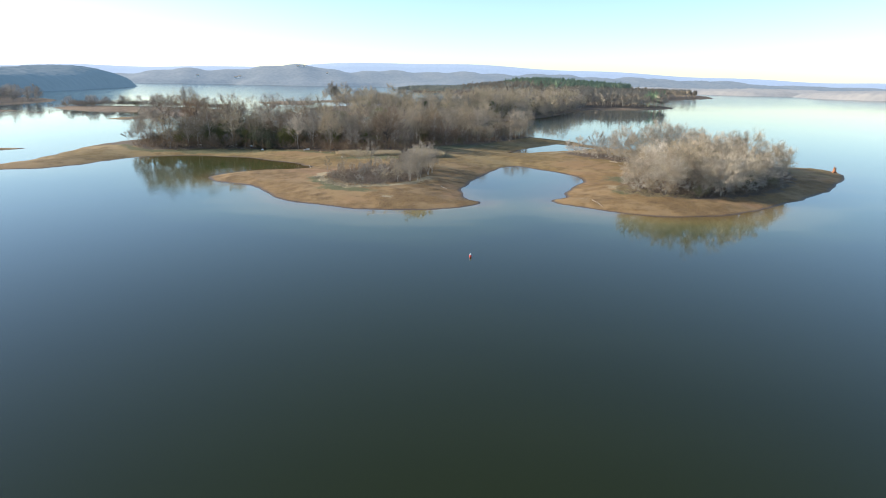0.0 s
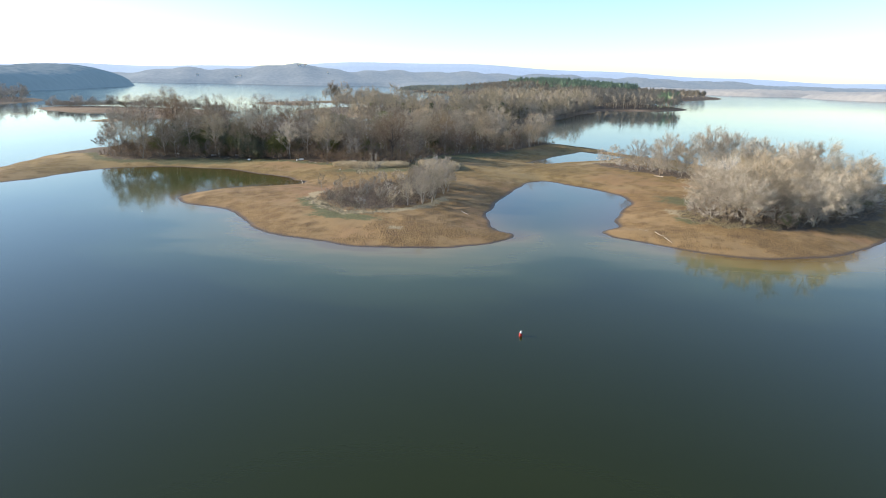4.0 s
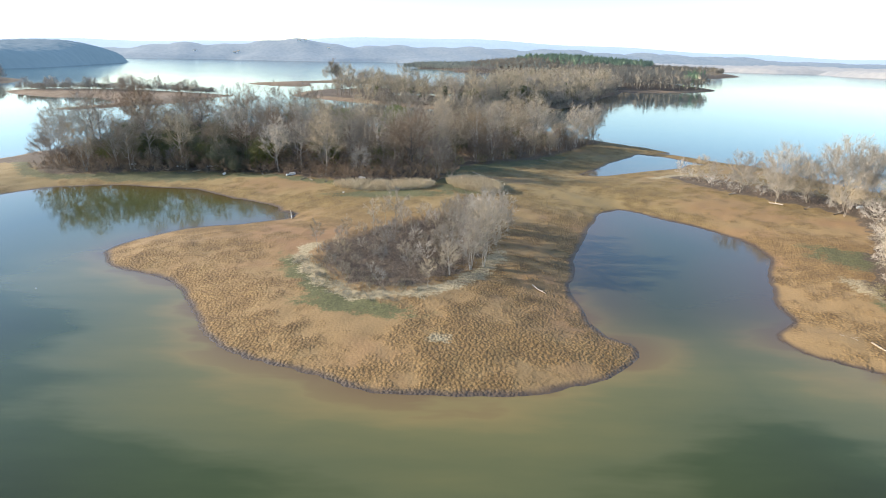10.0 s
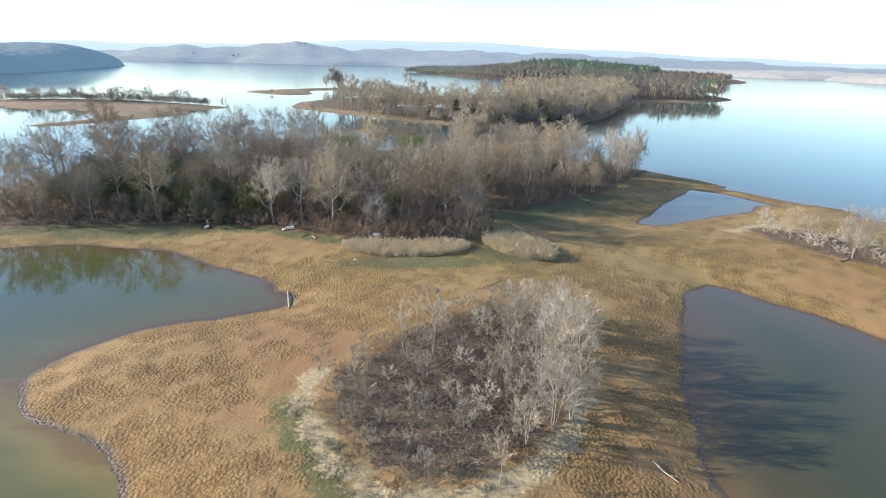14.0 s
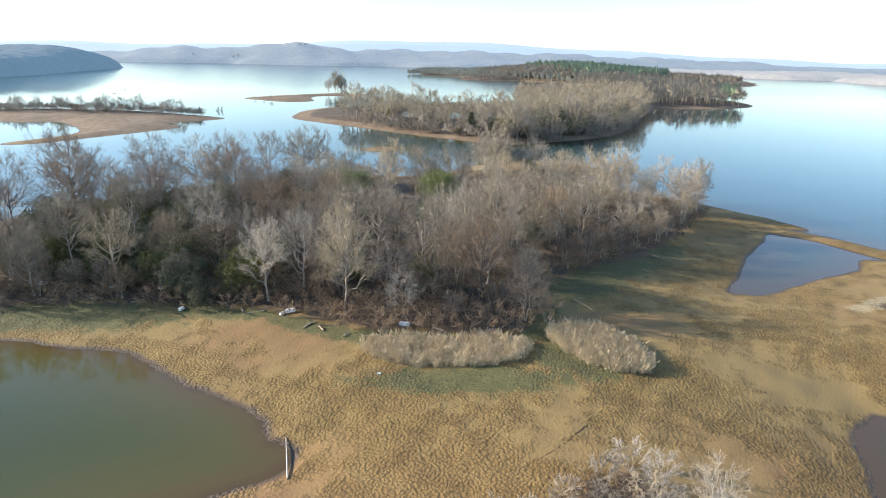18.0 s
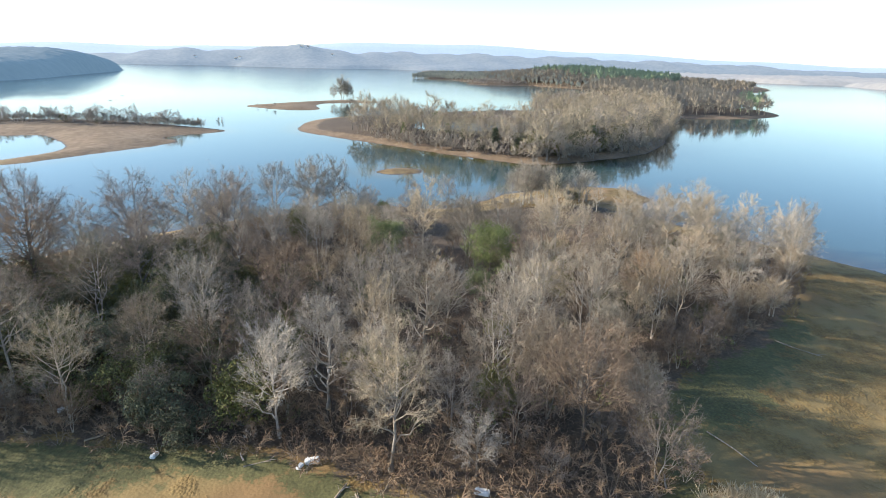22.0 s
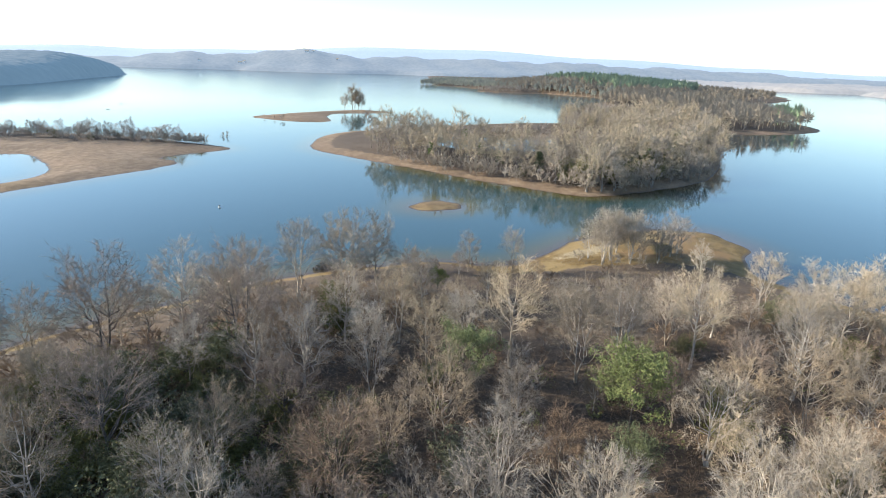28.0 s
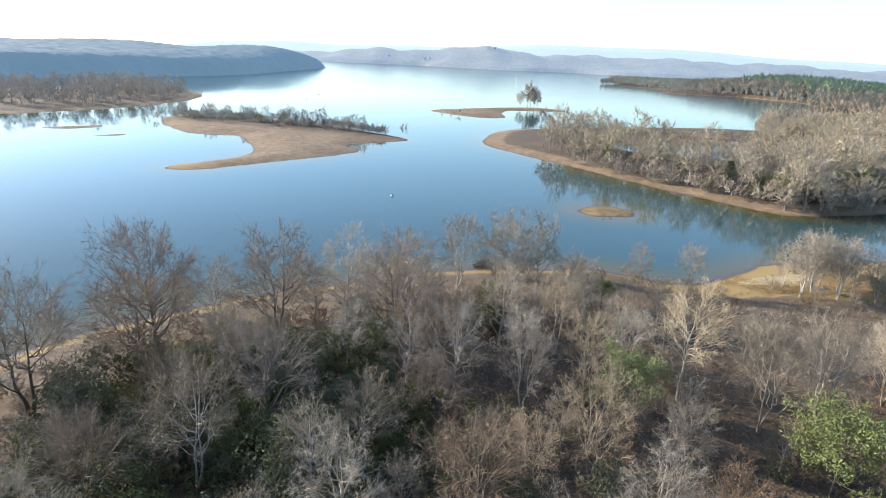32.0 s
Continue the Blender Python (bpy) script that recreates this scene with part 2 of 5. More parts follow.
RUST = plain("rusty_iron", (0.20, 0.07, 0.03), (0.36, 0.15, 0.06), 4.0, 0.85, spread=0.05)


def hill_material(name, dark, light, far):
    m, t, b = material(name, 0.95)
    co = coords(t)
    v = add(t, "TexVoronoi", scale=0.055)
    t.links.new(co, v.inputs["Vector"])
    f = math_node(t, "ADD", math_node(t, "MULTIPLY", noise_at(t, co, 0.006, 4), 0.6), math_node(t, "MULTIPLY", v.outputs["Distance"], 0.35))
    c = ramp(t, f, [(0.3, dark), (0.7, light)])
    t.links.new(c, b.inputs["Base Color"])
    if name != "distant_ridge":
        bump(t, b, v.outputs["Distance"], 0.35, 3.0)
    if far:  # painted haze: a pale blue glow for miles of air, on the distant backdrop
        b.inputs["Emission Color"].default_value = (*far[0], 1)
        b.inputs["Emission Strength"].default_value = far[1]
    return m


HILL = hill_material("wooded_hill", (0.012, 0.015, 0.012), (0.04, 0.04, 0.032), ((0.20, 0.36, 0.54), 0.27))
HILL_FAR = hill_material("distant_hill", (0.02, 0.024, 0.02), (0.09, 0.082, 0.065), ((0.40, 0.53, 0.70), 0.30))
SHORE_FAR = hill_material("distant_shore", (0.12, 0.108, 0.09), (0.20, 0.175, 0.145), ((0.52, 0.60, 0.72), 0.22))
# the ridge's base colour is tinted blue with haze as well
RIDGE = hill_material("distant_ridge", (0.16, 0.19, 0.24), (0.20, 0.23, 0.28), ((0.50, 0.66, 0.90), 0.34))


for m, glow in ((FAR_WOOD, 0.03), (FAR_MIX, 0.05), (FAR_PINE, 0.03)):  # the same painted haze, a faint pale glow on the headland's woods
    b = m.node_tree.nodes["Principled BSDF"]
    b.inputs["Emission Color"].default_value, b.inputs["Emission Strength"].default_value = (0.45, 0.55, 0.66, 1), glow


# ---- plan of the land ----
def smooth(points, n=4):
    p = np.array(points, float)
    a, b, c, d = np.roll(p, 1, 0), p, np.roll(p, -1, 0), np.roll(p, -2, 0)
    s = np.linspace(0, 1, n, endpoint=False)[:, None, None]
    q = 0.5 * (2 * b + (c - a) * s + (2 * a - 5 * b + 4 * c - d) * s**2 + (3 * b - a - 3 * c + d) * s**3)
    return q.transpose(1, 0, 2).reshape(-1, 2)


def inside_by(points, x, y, soft=True):
    """How far each place lies inside an outline, in metres; below nought outside it."""
    q = smooth(points) if soft else np.array(points, float)
    r = np.roll(q, -1, 0)
    best, odd = np.full(x.shape, 1e18), np.zeros(x.shape, bool)
    for (ax, ay), (bx, by) in zip(q, r):
        dx, dy = bx - ax, by - ay
        s = np.clip(((x - ax) * dx + (y - ay) * dy) / (dx * dx + dy * dy + 1e-9), 0, 1)
        best = np.minimum(best, (x - ax - s * dx) ** 2 + (y - ay - s * dy) ** 2)
        cross = ((ay > y) != (by > y)) & (x < (bx - ax) * (y - ay) / (by - ay + 1e-12) + ax)
        odd ^= cross
    return np.where(odd, 1, -1) * np.sqrt(best)


BAR = [(-42.5, 99), (-43, 95), (-47, 93), (-58, 87), (-65, 79), (-66, 73), (-61, 67), (-53, 63), (-46, 56), (-42, 49), (-37, 44), (-29, 39),
       (-22, 36), (-16, 34.5), (-10, 34), (-4, 35), (3, 38), (7, 42), (8, 44.5), (6, 47.5), (4.5, 53), (4.5, 62), (8, 76), (12, 86), (19, 103),
       (24, 108.5), (30, 122), (10, 150), (-30, 155), (-50, 140), (-46, 112)]
EAST = [(24, 108.5), (31, 101), (37, 93), (41, 85), (40, 78), (35, 68), (31, 58), (30, 52), (26, 48), (30, 42), (36, 37), (43, 33.5), (50, 32),
        (57, 33), (69, 39), (86, 52), (103, 67), (118, 84), (124, 92), (131, 106), (128, 114), (115, 118), (104, 122), (95, 132), (88, 146),
        (80, 160), (64, 167), (56, 160), (43, 153), (32, 147), (24, 146), (5, 150), (-5, 130), (10, 113)]
SPIT = [(78, 155), (66, 169), (61, 179), (53, 186), (56, 191), (64, 187), (71, 176), (84, 162)]
WOODS = [(-155, 66), (-130, 81), (-120, 86), (-114, 96), (-111, 106), (-104, 117), (-95, 121), (-84, 121), (-72, 119), (-65, 115), (-54, 109),
         (-48, 105), (-43, 99), (-20, 100), (5, 110), (20, 130), (24, 147), (32, 158), (37, 166), (44, 176), (53, 187), (60, 190), (64, 191),
         (59, 203), (50, 214), (42, 224), (30, 236), (22, 250), (26, 264), (31, 272), (29, 282), (25, 289), (10, 290), (-14, 277), (-27, 262),
         (-34, 253), (-43, 251), (-51, 253), (-59, 252), (-70, 247), (-85, 240), (-105, 222), (-122, 203), (-133, 185), (-138, 168),
         (-141, 150), (-139, 130), (-136, 108), (-138, 92)]
ISLE = [(-129, 442), (-135, 470), (-136, 502), (-128, 530), (-112, 548), (-70, 590), (0, 640), (60, 660), (150, 700), (200, 660), (168, 613),
        (150, 570), (118, 500), (95, 440), (64, 382), (25, 350), (1, 338), (-15, 346), (-39, 363), (-67, 387), (-91, 407), (-111, 424)]
INNER_BAR = [(-66, 310), (-60, 320), (-50, 318), (-48, 311), (-58, 306)]
TREE_BAR = [(-223, 625), (-200, 606), (-180, 597), (-153, 605), (-165, 650), (-160, 690), (-110, 719), (-150, 735), (-185, 700), (-215, 650)]
WEST_ISLE = [(-321, 412), (-278, 387), (-256, 394), (-224, 363), (-214, 344), (-217, 325), (-223, 304), (-210, 306), (-196, 335), (-182, 364),
             (-179, 383), (-192, 396), (-184, 412), (-172, 431), (-185, 443), (-207, 453), (-230, 464), (-263, 474), (-320, 470), (-345, 445)]
FAR_ISLE = [(-457, 614), (-425, 560), (-416, 524), (-409, 461), (-418, 423), (-432, 390), (-520, 400), (-600, 500), (-610, 684), (-520, 660)]
MUD_BARS = [[(-354, 358), (-352, 366), (-341, 383), (-336, 380), (-340, 366)], [(-312, 352), (-309, 358), (-304, 364), (-303, 358)],
            [(-200, 115), (-185, 124), (-163, 135), (-160, 130), (-175, 118)]]
HEADLAND = [(168, 613), (229, 620), (280, 660), (301, 726), (300, 800), (310, 900), (420, 1100), (700, 1500), (900, 2400), (600, 3200), (-100, 3200),
            (-150, 2500), (-95, 1650), (-50, 1610), (30, 1432), (155, 1304), (234, 1148), (150, 1010), (190, 900), (160, 800), (130, 690)]
MARSH = [(-5, 1350), (40, 1318), (100, 1318), (125, 1345), (70, 1385), (10, 1380)]
LANDS = [BAR, EAST, SPIT, WOODS, ISLE, INNER_BAR, TREE_BAR, WEST_ISLE, FAR_ISLE, HEADLAND, MARSH, *MUD_BARS]
LAGOONS = [[(-62, 478), (-30, 455), (5, 450), (28, 470), (30, 505), (-5, 540), (-55, 530)]]
WOOD_MAIN = [(-112, 130), (-100, 131), (-90, 134), (-68, 134), (-53, 132), (-44, 128), (-36, 126), (-17, 126), (-13, 142), (4, 157), (16, 166), (28, 184),
             (41, 202), (44, 212), (30, 224), (8, 223), (-13, 214), (-30, 203), (-46, 203), (-52, 222), (-62, 230), (-80, 226), (-96, 206), (-112, 196), (-124, 172), (-126, 150)]
BUSH_BAR = [(-34, 68), (-30, 60), (-25, 55), (-19, 54), (-14, 56), (-10, 60), (-5, 69), (-2, 86), (-7, 97), (-14, 96), (-25, 87), (-33, 77)]
BUSH_EAST = [(47, 62), (46, 53), (51, 48), (60, 48), (70, 51), (82, 58), (95, 71), (106, 90), (104, 102), (90, 108), (72, 116), (56, 132), (47, 138), (49, 124), (64, 105), (66, 92)]


def land(x, y):
    """Height of the ground."""
    d = np.full(x.shape, -1e9)
    for outline in LANDS:
        q = np.array(outline)
        lo, hi = q.min(0) - 90, q.max(0) + 90
        near = (x > lo[0]) & (x < hi[0]) & (y > lo[1]) & (y < hi[1])
        if near.any():
            e = np.full(x.shape, -90.0)
            e[near] = inside_by(outline, x[near], y[near])
            d = np.maximum(d, e)
    wob = 0.8 * np.sin(x * 0.31 + 1.3 * np.sin(y * 0.23)) + 0.6 * np.sin(y * 0.47 + 1.1 * np.sin(x * 0.37))
    d = d + 0.45 * wob
    for outline in LAGOONS:
        q = np.array(outline)
        near = (x > q[:, 0].min()) & (x < q[:, 0].max()) & (y > q[:, 1].min()) & (y < q[:, 1].max())
        if near.any():
            d[near] = np.minimum(d[near], -inside_by(outline, x[near], y[near]))
    rise = 17 * np.exp(-(((x - 230) / 190) ** 2 + ((y - 1400) / 230) ** 2)) * np.clip(d / 40, 0, 1)
    return rise + np.where(d > 0, 2.3 * (1 - np.exp(-np.maximum(d, 0) / 14)), np.maximum(0.065 * d, -5.0)), d


def steps(*runs):
    out = []
    for a, b, s in runs:
        out += list(np.arange(a, b, s))
    return np.array(out + [runs[-1][1]])


def sheet(name, xs, ys, z, keep, mat, smooth_faces=True):
    nx, ny = len(xs), len(ys)
    gx, gy = np.meshgrid(xs, ys)
    i = np.arange(nx * ny).reshape(ny, nx)
    f = np.stack([i[:-1, :-1], i[:-1, 1:], i[1:, 1:], i[1:, :-1]], -1).reshape(-1, 4)
    f = f[keep.ravel()]
    used = np.unique(f)
    back_to = np.full(nx * ny, -1)
    back_to[used] = np.arange(len(used))
    me = bpy.data.meshes.new(name)
    v = np.stack([gx, gy, z], -1).reshape(-1, 3)[used]
    me.vertices.add(len(v))
    me.vertices.foreach_set("co", v.ravel())
    me.loops.add(f.size)
    me.loops.foreach_set("vertex_index", back_to[f].ravel())
    me.polygons.add(len(f))
    me.polygons.foreach_set("loop_start", np.arange(0, f.size, 4))
    me.polygons.foreach_set("use_smooth", np.full(len(f), smooth_faces))
    me.materials.append(mat)
    me.update(calc_edges=True)
    return new(name, me), used


XS = steps((-4800, -620, 60), (-620, -160, 4), (-160, 136, 1.25), (136, 330, 4), (330, 4800, 60))
YS = steps((-1500, 20, 80), (20, 295, 1.25), (295, 760, 4), (760, 1500, 16), (1500, 4900, 60))
gx, gy = np.meshgrid(XS, YS)
gz, gd = land(gx, gy)


def unevenness(x, y):
    return sum(0.05 * np.sin(x * a + y * b + c) for a, b, c in ((0.9, 0.5, 0), (-0.6, 1.1, 1), (1.5, -0.8, 2), (0.25, 0.35, 3)))


small = unevenness(gx, gy)
gz = gz + np.where(gd > 2, small, small * 0.12)
cells = (np.maximum(np.maximum(gz[:-1, :-1], gz[:-1, 1:]), np.maximum(gz[1:, :-1], gz[1:, 1:])) > -1.0)
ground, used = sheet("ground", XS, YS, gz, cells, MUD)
tagged(ground, "brown drying mudflat with leaf litter and green algae", "ground", kind="structure")


def patch(x, y, cx, cy, rx, ry, turn=0.0):
    c, s = math.cos(turn), math.sin(turn)
    u, v = (x - cx) * c + (y - cy) * s, (y - cy) * c - (x - cx) * s
    return np.clip(1.4 - np.hypot(u / rx, v / ry), 0, 1)


fx, fy, fd = gx.ravel()[used], gy.ravel()[used], gd.ravel()[used]
litter = np.zeros(len(fx))
for outline, grow in ((WOOD_MAIN, 1.0), (BUSH_EAST, 0.5), (BUSH_BAR, -3.5)):
    litter = np.maximum(litter, np.clip((inside_by(outline, fx, fy) + grow + 2) / 4, 0, 1))
litter = np.maximum(litter, np.clip((fd - 9) / 5, 0, 1) * (fy > 300) * (fx > -140))
litter = np.maximum(litter, patch(fx, fy, -262, 446, 95, 24, -0.05))
litter = np.maximum(litter, np.clip((fd - 6) / 5, 0, 1) * (fx < -400))
litter = np.maximum(litter, np.clip(fd / 3, 0, 1) * (fy > 760))
NORTH_CLEAR = [(-60, 225), (-46, 203), (-30, 200), (10, 220), (22, 240), (8, 252), (-12, 250), (-30, 244), (-48, 243), (-62, 243)]
litter = np.maximum(litter, np.clip((inside_by(NORTH_CLEAR, fx, fy) + 2) / 4, 0, 1))
litter = np.maximum(litter, np.clip((fd - 2.0) / 2.5, 0, 1) * (fx < -45) * (fy > 140) * (fy < 300) * (fx > -160))
green = np.clip(1 - np.abs(inside_by(WOOD_MAIN, fx, fy) + 3.5) / 3.5, 0, 1) * (fx < 10) * (fy < 150)
# patches at y 156 and 166: green grass plus the wood's painted shade
for p in ((-25, 111, 14, 3.5, 0), (-9, 118, 6, 7, 0), (52, 72, 5, 9, 0.4), (45, 54, 3, 4, 0), (-31, 61, 2.5, 10, 0.6), (-24, 52, 9, 2.5, -0.3), (-2, 145, 12, 6, 0.6), (6, 156, 15, 7, 0.75), (16, 166, 12, 5, 0.8), (-88, 128, 22, 4, 0)):
    green = np.maximum(green, patch(fx, fy, *p))
sand = np.clip(1 - np.abs(inside_by(BUSH_BAR, fx, fy) - 0.5) / 2.2, 0, 1) * (fy < 74)
for p in ((-12.7, 43.4, 1.6, 0.8, 0), (46, 57, 2.5, 8, 0.2), (48, 140, 9, 2, 0.4), (-16, 262, 10, 3, 0.6)):
    sand = np.maximum(sand, patch(fx, fy, *p))
cover = ground.data.color_attributes.new("cover", "FLOAT_COLOR", "POINT")
cover.data.foreach_set("color", np.stack([litter, green, sand, np.ones(len(fx))], -1).ravel())

WX = steps((-4900, -640, 120), (-640, -160, 8), (-160, 136, 2.5), (136, 340, 8), (340, 4900, 120))
WY = steps((-1600, 0, 80), (0, 300, 2.5), (300, 780, 8), (780, 1500, 30), (1500, 4900, 100))
wx, wy = np.meshgrid(WX, WY)
wz, wd = land(wx, wy)
keep = np.minimum(np.minimum(wd[:-1, :-1], wd[:-1, 1:]), np.minimum(wd[1:, :-1], wd[1:, 1:])) < 6
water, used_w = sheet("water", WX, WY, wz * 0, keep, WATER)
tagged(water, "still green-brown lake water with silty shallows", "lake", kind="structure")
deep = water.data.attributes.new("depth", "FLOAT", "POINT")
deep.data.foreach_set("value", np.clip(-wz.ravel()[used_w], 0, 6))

# ---- hills ----
def hill(name, xs, ys, height, mat, label, rough, category="hill"):
    hx, hy = np.meshgrid(xs, ys)
    z = height(hx, hy)
    jag = np.random.RandomState(len(name) + len(xs)).uniform(-1, 1, z.shape) * rough
    z = z + jag * np.clip(z / 12, 0, 1)
    keep = np.maximum(np.maximum(z[:-1, :-1], z[:-1, 1:]), np.maximum(z[1:, :-1], z[1:, 1:])) > -1
    ob, _ = sheet(name, xs, ys, z, keep, mat)
    return tagged(ob, label, category, kind="structure")


def mound(x, y, cx, cy, rx, ry, h, turn=0.0):
    c, s = math.cos(turn), math.sin(turn)
    u, v = (x - cx) * c + (y - cy) * s, (y - cy) * c - (x - cx) * s
    return h * np.exp(-((u / rx) ** 2 + (v / ry) ** 2))


def soft_top(d, h, w):
    d = np.maximum(d, -40)
    return np.where(d > 0, h * (1 - np.exp(-np.maximum(d, 0) / w)) + 11 * (1 - np.exp(-np.maximum(d, 0) / 7)), np.maximum(d * 0.3, -6))


WEST_SHORE = [(-700, 560), (-735, 650), (-728, 800), (-715, 950), (-735, 1100), (-800, 1300), (-870, 1550), (-930, 1730), (-1010, 1780), (-1300, 1700), (-2200, 1500), (-2400, 500), (-1500, 200), (-900, 300)]
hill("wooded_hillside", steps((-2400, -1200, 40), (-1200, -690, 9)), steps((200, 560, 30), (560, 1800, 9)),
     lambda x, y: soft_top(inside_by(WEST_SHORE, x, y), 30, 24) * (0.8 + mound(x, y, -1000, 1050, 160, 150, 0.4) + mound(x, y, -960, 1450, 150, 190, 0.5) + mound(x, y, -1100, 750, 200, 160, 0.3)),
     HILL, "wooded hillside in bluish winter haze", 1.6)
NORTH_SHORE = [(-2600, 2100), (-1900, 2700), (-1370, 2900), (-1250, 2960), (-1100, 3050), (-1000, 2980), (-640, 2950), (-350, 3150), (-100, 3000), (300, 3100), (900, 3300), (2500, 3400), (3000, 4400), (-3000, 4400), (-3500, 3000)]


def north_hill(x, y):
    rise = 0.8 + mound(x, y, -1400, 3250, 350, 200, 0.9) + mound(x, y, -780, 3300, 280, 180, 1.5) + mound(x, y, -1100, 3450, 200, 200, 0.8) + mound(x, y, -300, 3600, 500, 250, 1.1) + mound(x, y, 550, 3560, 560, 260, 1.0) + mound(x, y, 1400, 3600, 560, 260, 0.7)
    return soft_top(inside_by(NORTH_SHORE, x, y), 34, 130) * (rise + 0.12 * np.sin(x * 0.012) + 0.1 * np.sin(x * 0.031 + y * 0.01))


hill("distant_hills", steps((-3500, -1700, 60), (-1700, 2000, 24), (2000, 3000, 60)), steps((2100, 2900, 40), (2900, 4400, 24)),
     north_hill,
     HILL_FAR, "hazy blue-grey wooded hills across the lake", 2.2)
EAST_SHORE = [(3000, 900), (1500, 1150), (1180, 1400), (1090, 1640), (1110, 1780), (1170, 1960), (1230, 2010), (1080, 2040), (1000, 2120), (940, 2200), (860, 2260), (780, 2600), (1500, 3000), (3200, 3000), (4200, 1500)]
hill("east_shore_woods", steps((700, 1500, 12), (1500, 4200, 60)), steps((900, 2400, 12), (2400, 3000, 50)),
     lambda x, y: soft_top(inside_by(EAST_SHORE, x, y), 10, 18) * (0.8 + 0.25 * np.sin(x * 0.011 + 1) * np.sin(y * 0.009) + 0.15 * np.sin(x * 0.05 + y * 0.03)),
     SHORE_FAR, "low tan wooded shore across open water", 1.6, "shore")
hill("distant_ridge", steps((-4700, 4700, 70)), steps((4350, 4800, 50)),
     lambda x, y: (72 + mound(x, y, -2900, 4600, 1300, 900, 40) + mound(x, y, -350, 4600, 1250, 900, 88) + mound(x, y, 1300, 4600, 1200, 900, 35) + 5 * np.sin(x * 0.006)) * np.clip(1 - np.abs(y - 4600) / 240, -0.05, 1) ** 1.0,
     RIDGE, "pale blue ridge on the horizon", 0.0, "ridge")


# ---- building blocks ----
def part(name, mesh, mat, parent, label=""):
    """One mesh object under a thing or a part."""
    if isinstance(mesh, bmesh.types.BMesh):
        bm, mesh = mesh, bpy.data.meshes.new(name)
        bm.to_mesh(mesh)
        bm.free()
    if not mesh.materials:
        mesh.materials.append(mat)
    ob = new(name, mesh)
    ob.parent = parent
    return tagged(ob, label)


def thing(name, label, category, group="", kind=""):
    return tagged(new(name), label, category, group, kind)


def as_mesh(name, verts, tris, mat=None, smooth_faces=False):
    me = bpy.data.meshes.new(name)
    verts, tris = np.asarray(verts, float), np.asarray(tris, int)
    me.vertices.add(len(verts))
    me.vertices.foreach_set("co", verts.ravel())
    me.loops.add(tris.size)
    me.loops.foreach_set("vertex_index", tris.ravel())
    me.polygons.add(len(tris))
    me.polygons.foreach_set("loop_start", np.arange(0, tris.size, tris.shape[1]))
    me.polygons.foreach_set("use_smooth", np.full(len(tris), smooth_faces))
    if mat:
        me.materials.append(mat)
    me.update(calc_edges=True)
    return me


def frames_of(way):
    way = way / (np.linalg.norm(way, axis=1, keepdims=True) + 1e-9)
    side = np.cross(way, np.where(np.abs(way[:, 2:]) > 0.9, [[1.0, 0, 0]], [[0, 0, 1.0]]))
    side /= np.linalg.norm(side, axis=1, keepdims=True) + 1e-9
    return side, np.cross(way, side)


def rods(segs, sides):
    """Tapered rods: rows of start, end and the two radii. Returns vertices and triangles."""
    s = np.array(segs, float).reshape(-1, 8)
    a, b, ra, rb = s[:, :3], s[:, 3:6], s[:, 6:7], s[:, 7:8]
    u, v = frames_of(b - a)
    n = len(s)
    ang = np.arange(sides) * 2 * np.pi / sides
    ring = u[:, None] * np.cos(ang)[None, :, None] + v[:, None] * np.sin(ang)[None, :, None]
    verts = np.concatenate([a[:, None] + ring * ra[:, None], b[:, None] + ring * rb[:, None]], 1).reshape(-1, 3)
    k = np.arange(sides)
    k2 = (k + 1) % sides
    quad = np.concatenate([np.stack([k, k2, k2 + sides], -1), np.stack([k, k2 + sides, k + sides], -1)])
    tris = (np.arange(n)[:, None, None] * 2 * sides + quad[None]).reshape(-1, 3)
    return verts, tris


def spikes(segs):
    """Three-sided points: rows of start, end and the radius at the start."""
    s = np.array(segs, float).reshape(-1, 7)
    a, b, r = s[:, :3], s[:, 3:6], s[:, 6:7]
    u, v = frames_of(b - a)
    ang = np.arange(3) * 2 * np.pi / 3
    ring = a[:, None] + (u[:, None] * np.cos(ang)[None, :, None] + v[:, None] * np.sin(ang)[None, :, None]) * r[:, None]
    verts = np.concatenate([ring, b[:, None]], 1).reshape(-1, 3)
    k = np.array([[0, 1, 3], [1, 2, 3], [2, 0, 3]])
    return verts, (np.arange(len(s))[:, None, None] * 4 + k[None]).reshape(-1, 3)


def join(*pieces):
    vs, ts, n = [], [], 0
    for v, t in pieces:
        vs.append(v)
        ts.append(t + n)
        n += len(v)
    return np.concatenate(vs), np.concatenate(ts)


def unit(v):
    return v / (np.linalg.norm(v) + 1e-9)


def turned(rng, way, degrees):
    """A way that leans off the given one by about so many degrees, to any side."""
    off = rng.normal(size=3)
    off = unit(off - way * (off @ way))
    a = np.radians(degrees) * rng.uniform(0.6, 1.3)
    return unit(way * np.cos(a) + off * np.sin(a))


def stem_line(rng, start, way, length, n, wob, up):
    pts, p, w = [start], start, way
    for _ in range(n):
        w = unit(w + rng.normal(size=3) * wob + np.array([0, 0, up]))
        p = p + w * length / n
        pts.append(p)
    return np.array(pts)


def on_line(pts, s):
    f = s * (len(pts) - 1)
    i = min(int(f), len(pts) - 2)
    return pts[i] + (pts[i + 1] - pts[i]) * (f - i), unit(pts[i + 1] - pts[i])


def bent(a, c, b, n):
    """A line from a to b that bows towards c."""
    s = np.linspace(0, 1, n + 1)[:, None]
    return (1 - s) ** 2 * a + 2 * s * (1 - s) * c + s**2 * b


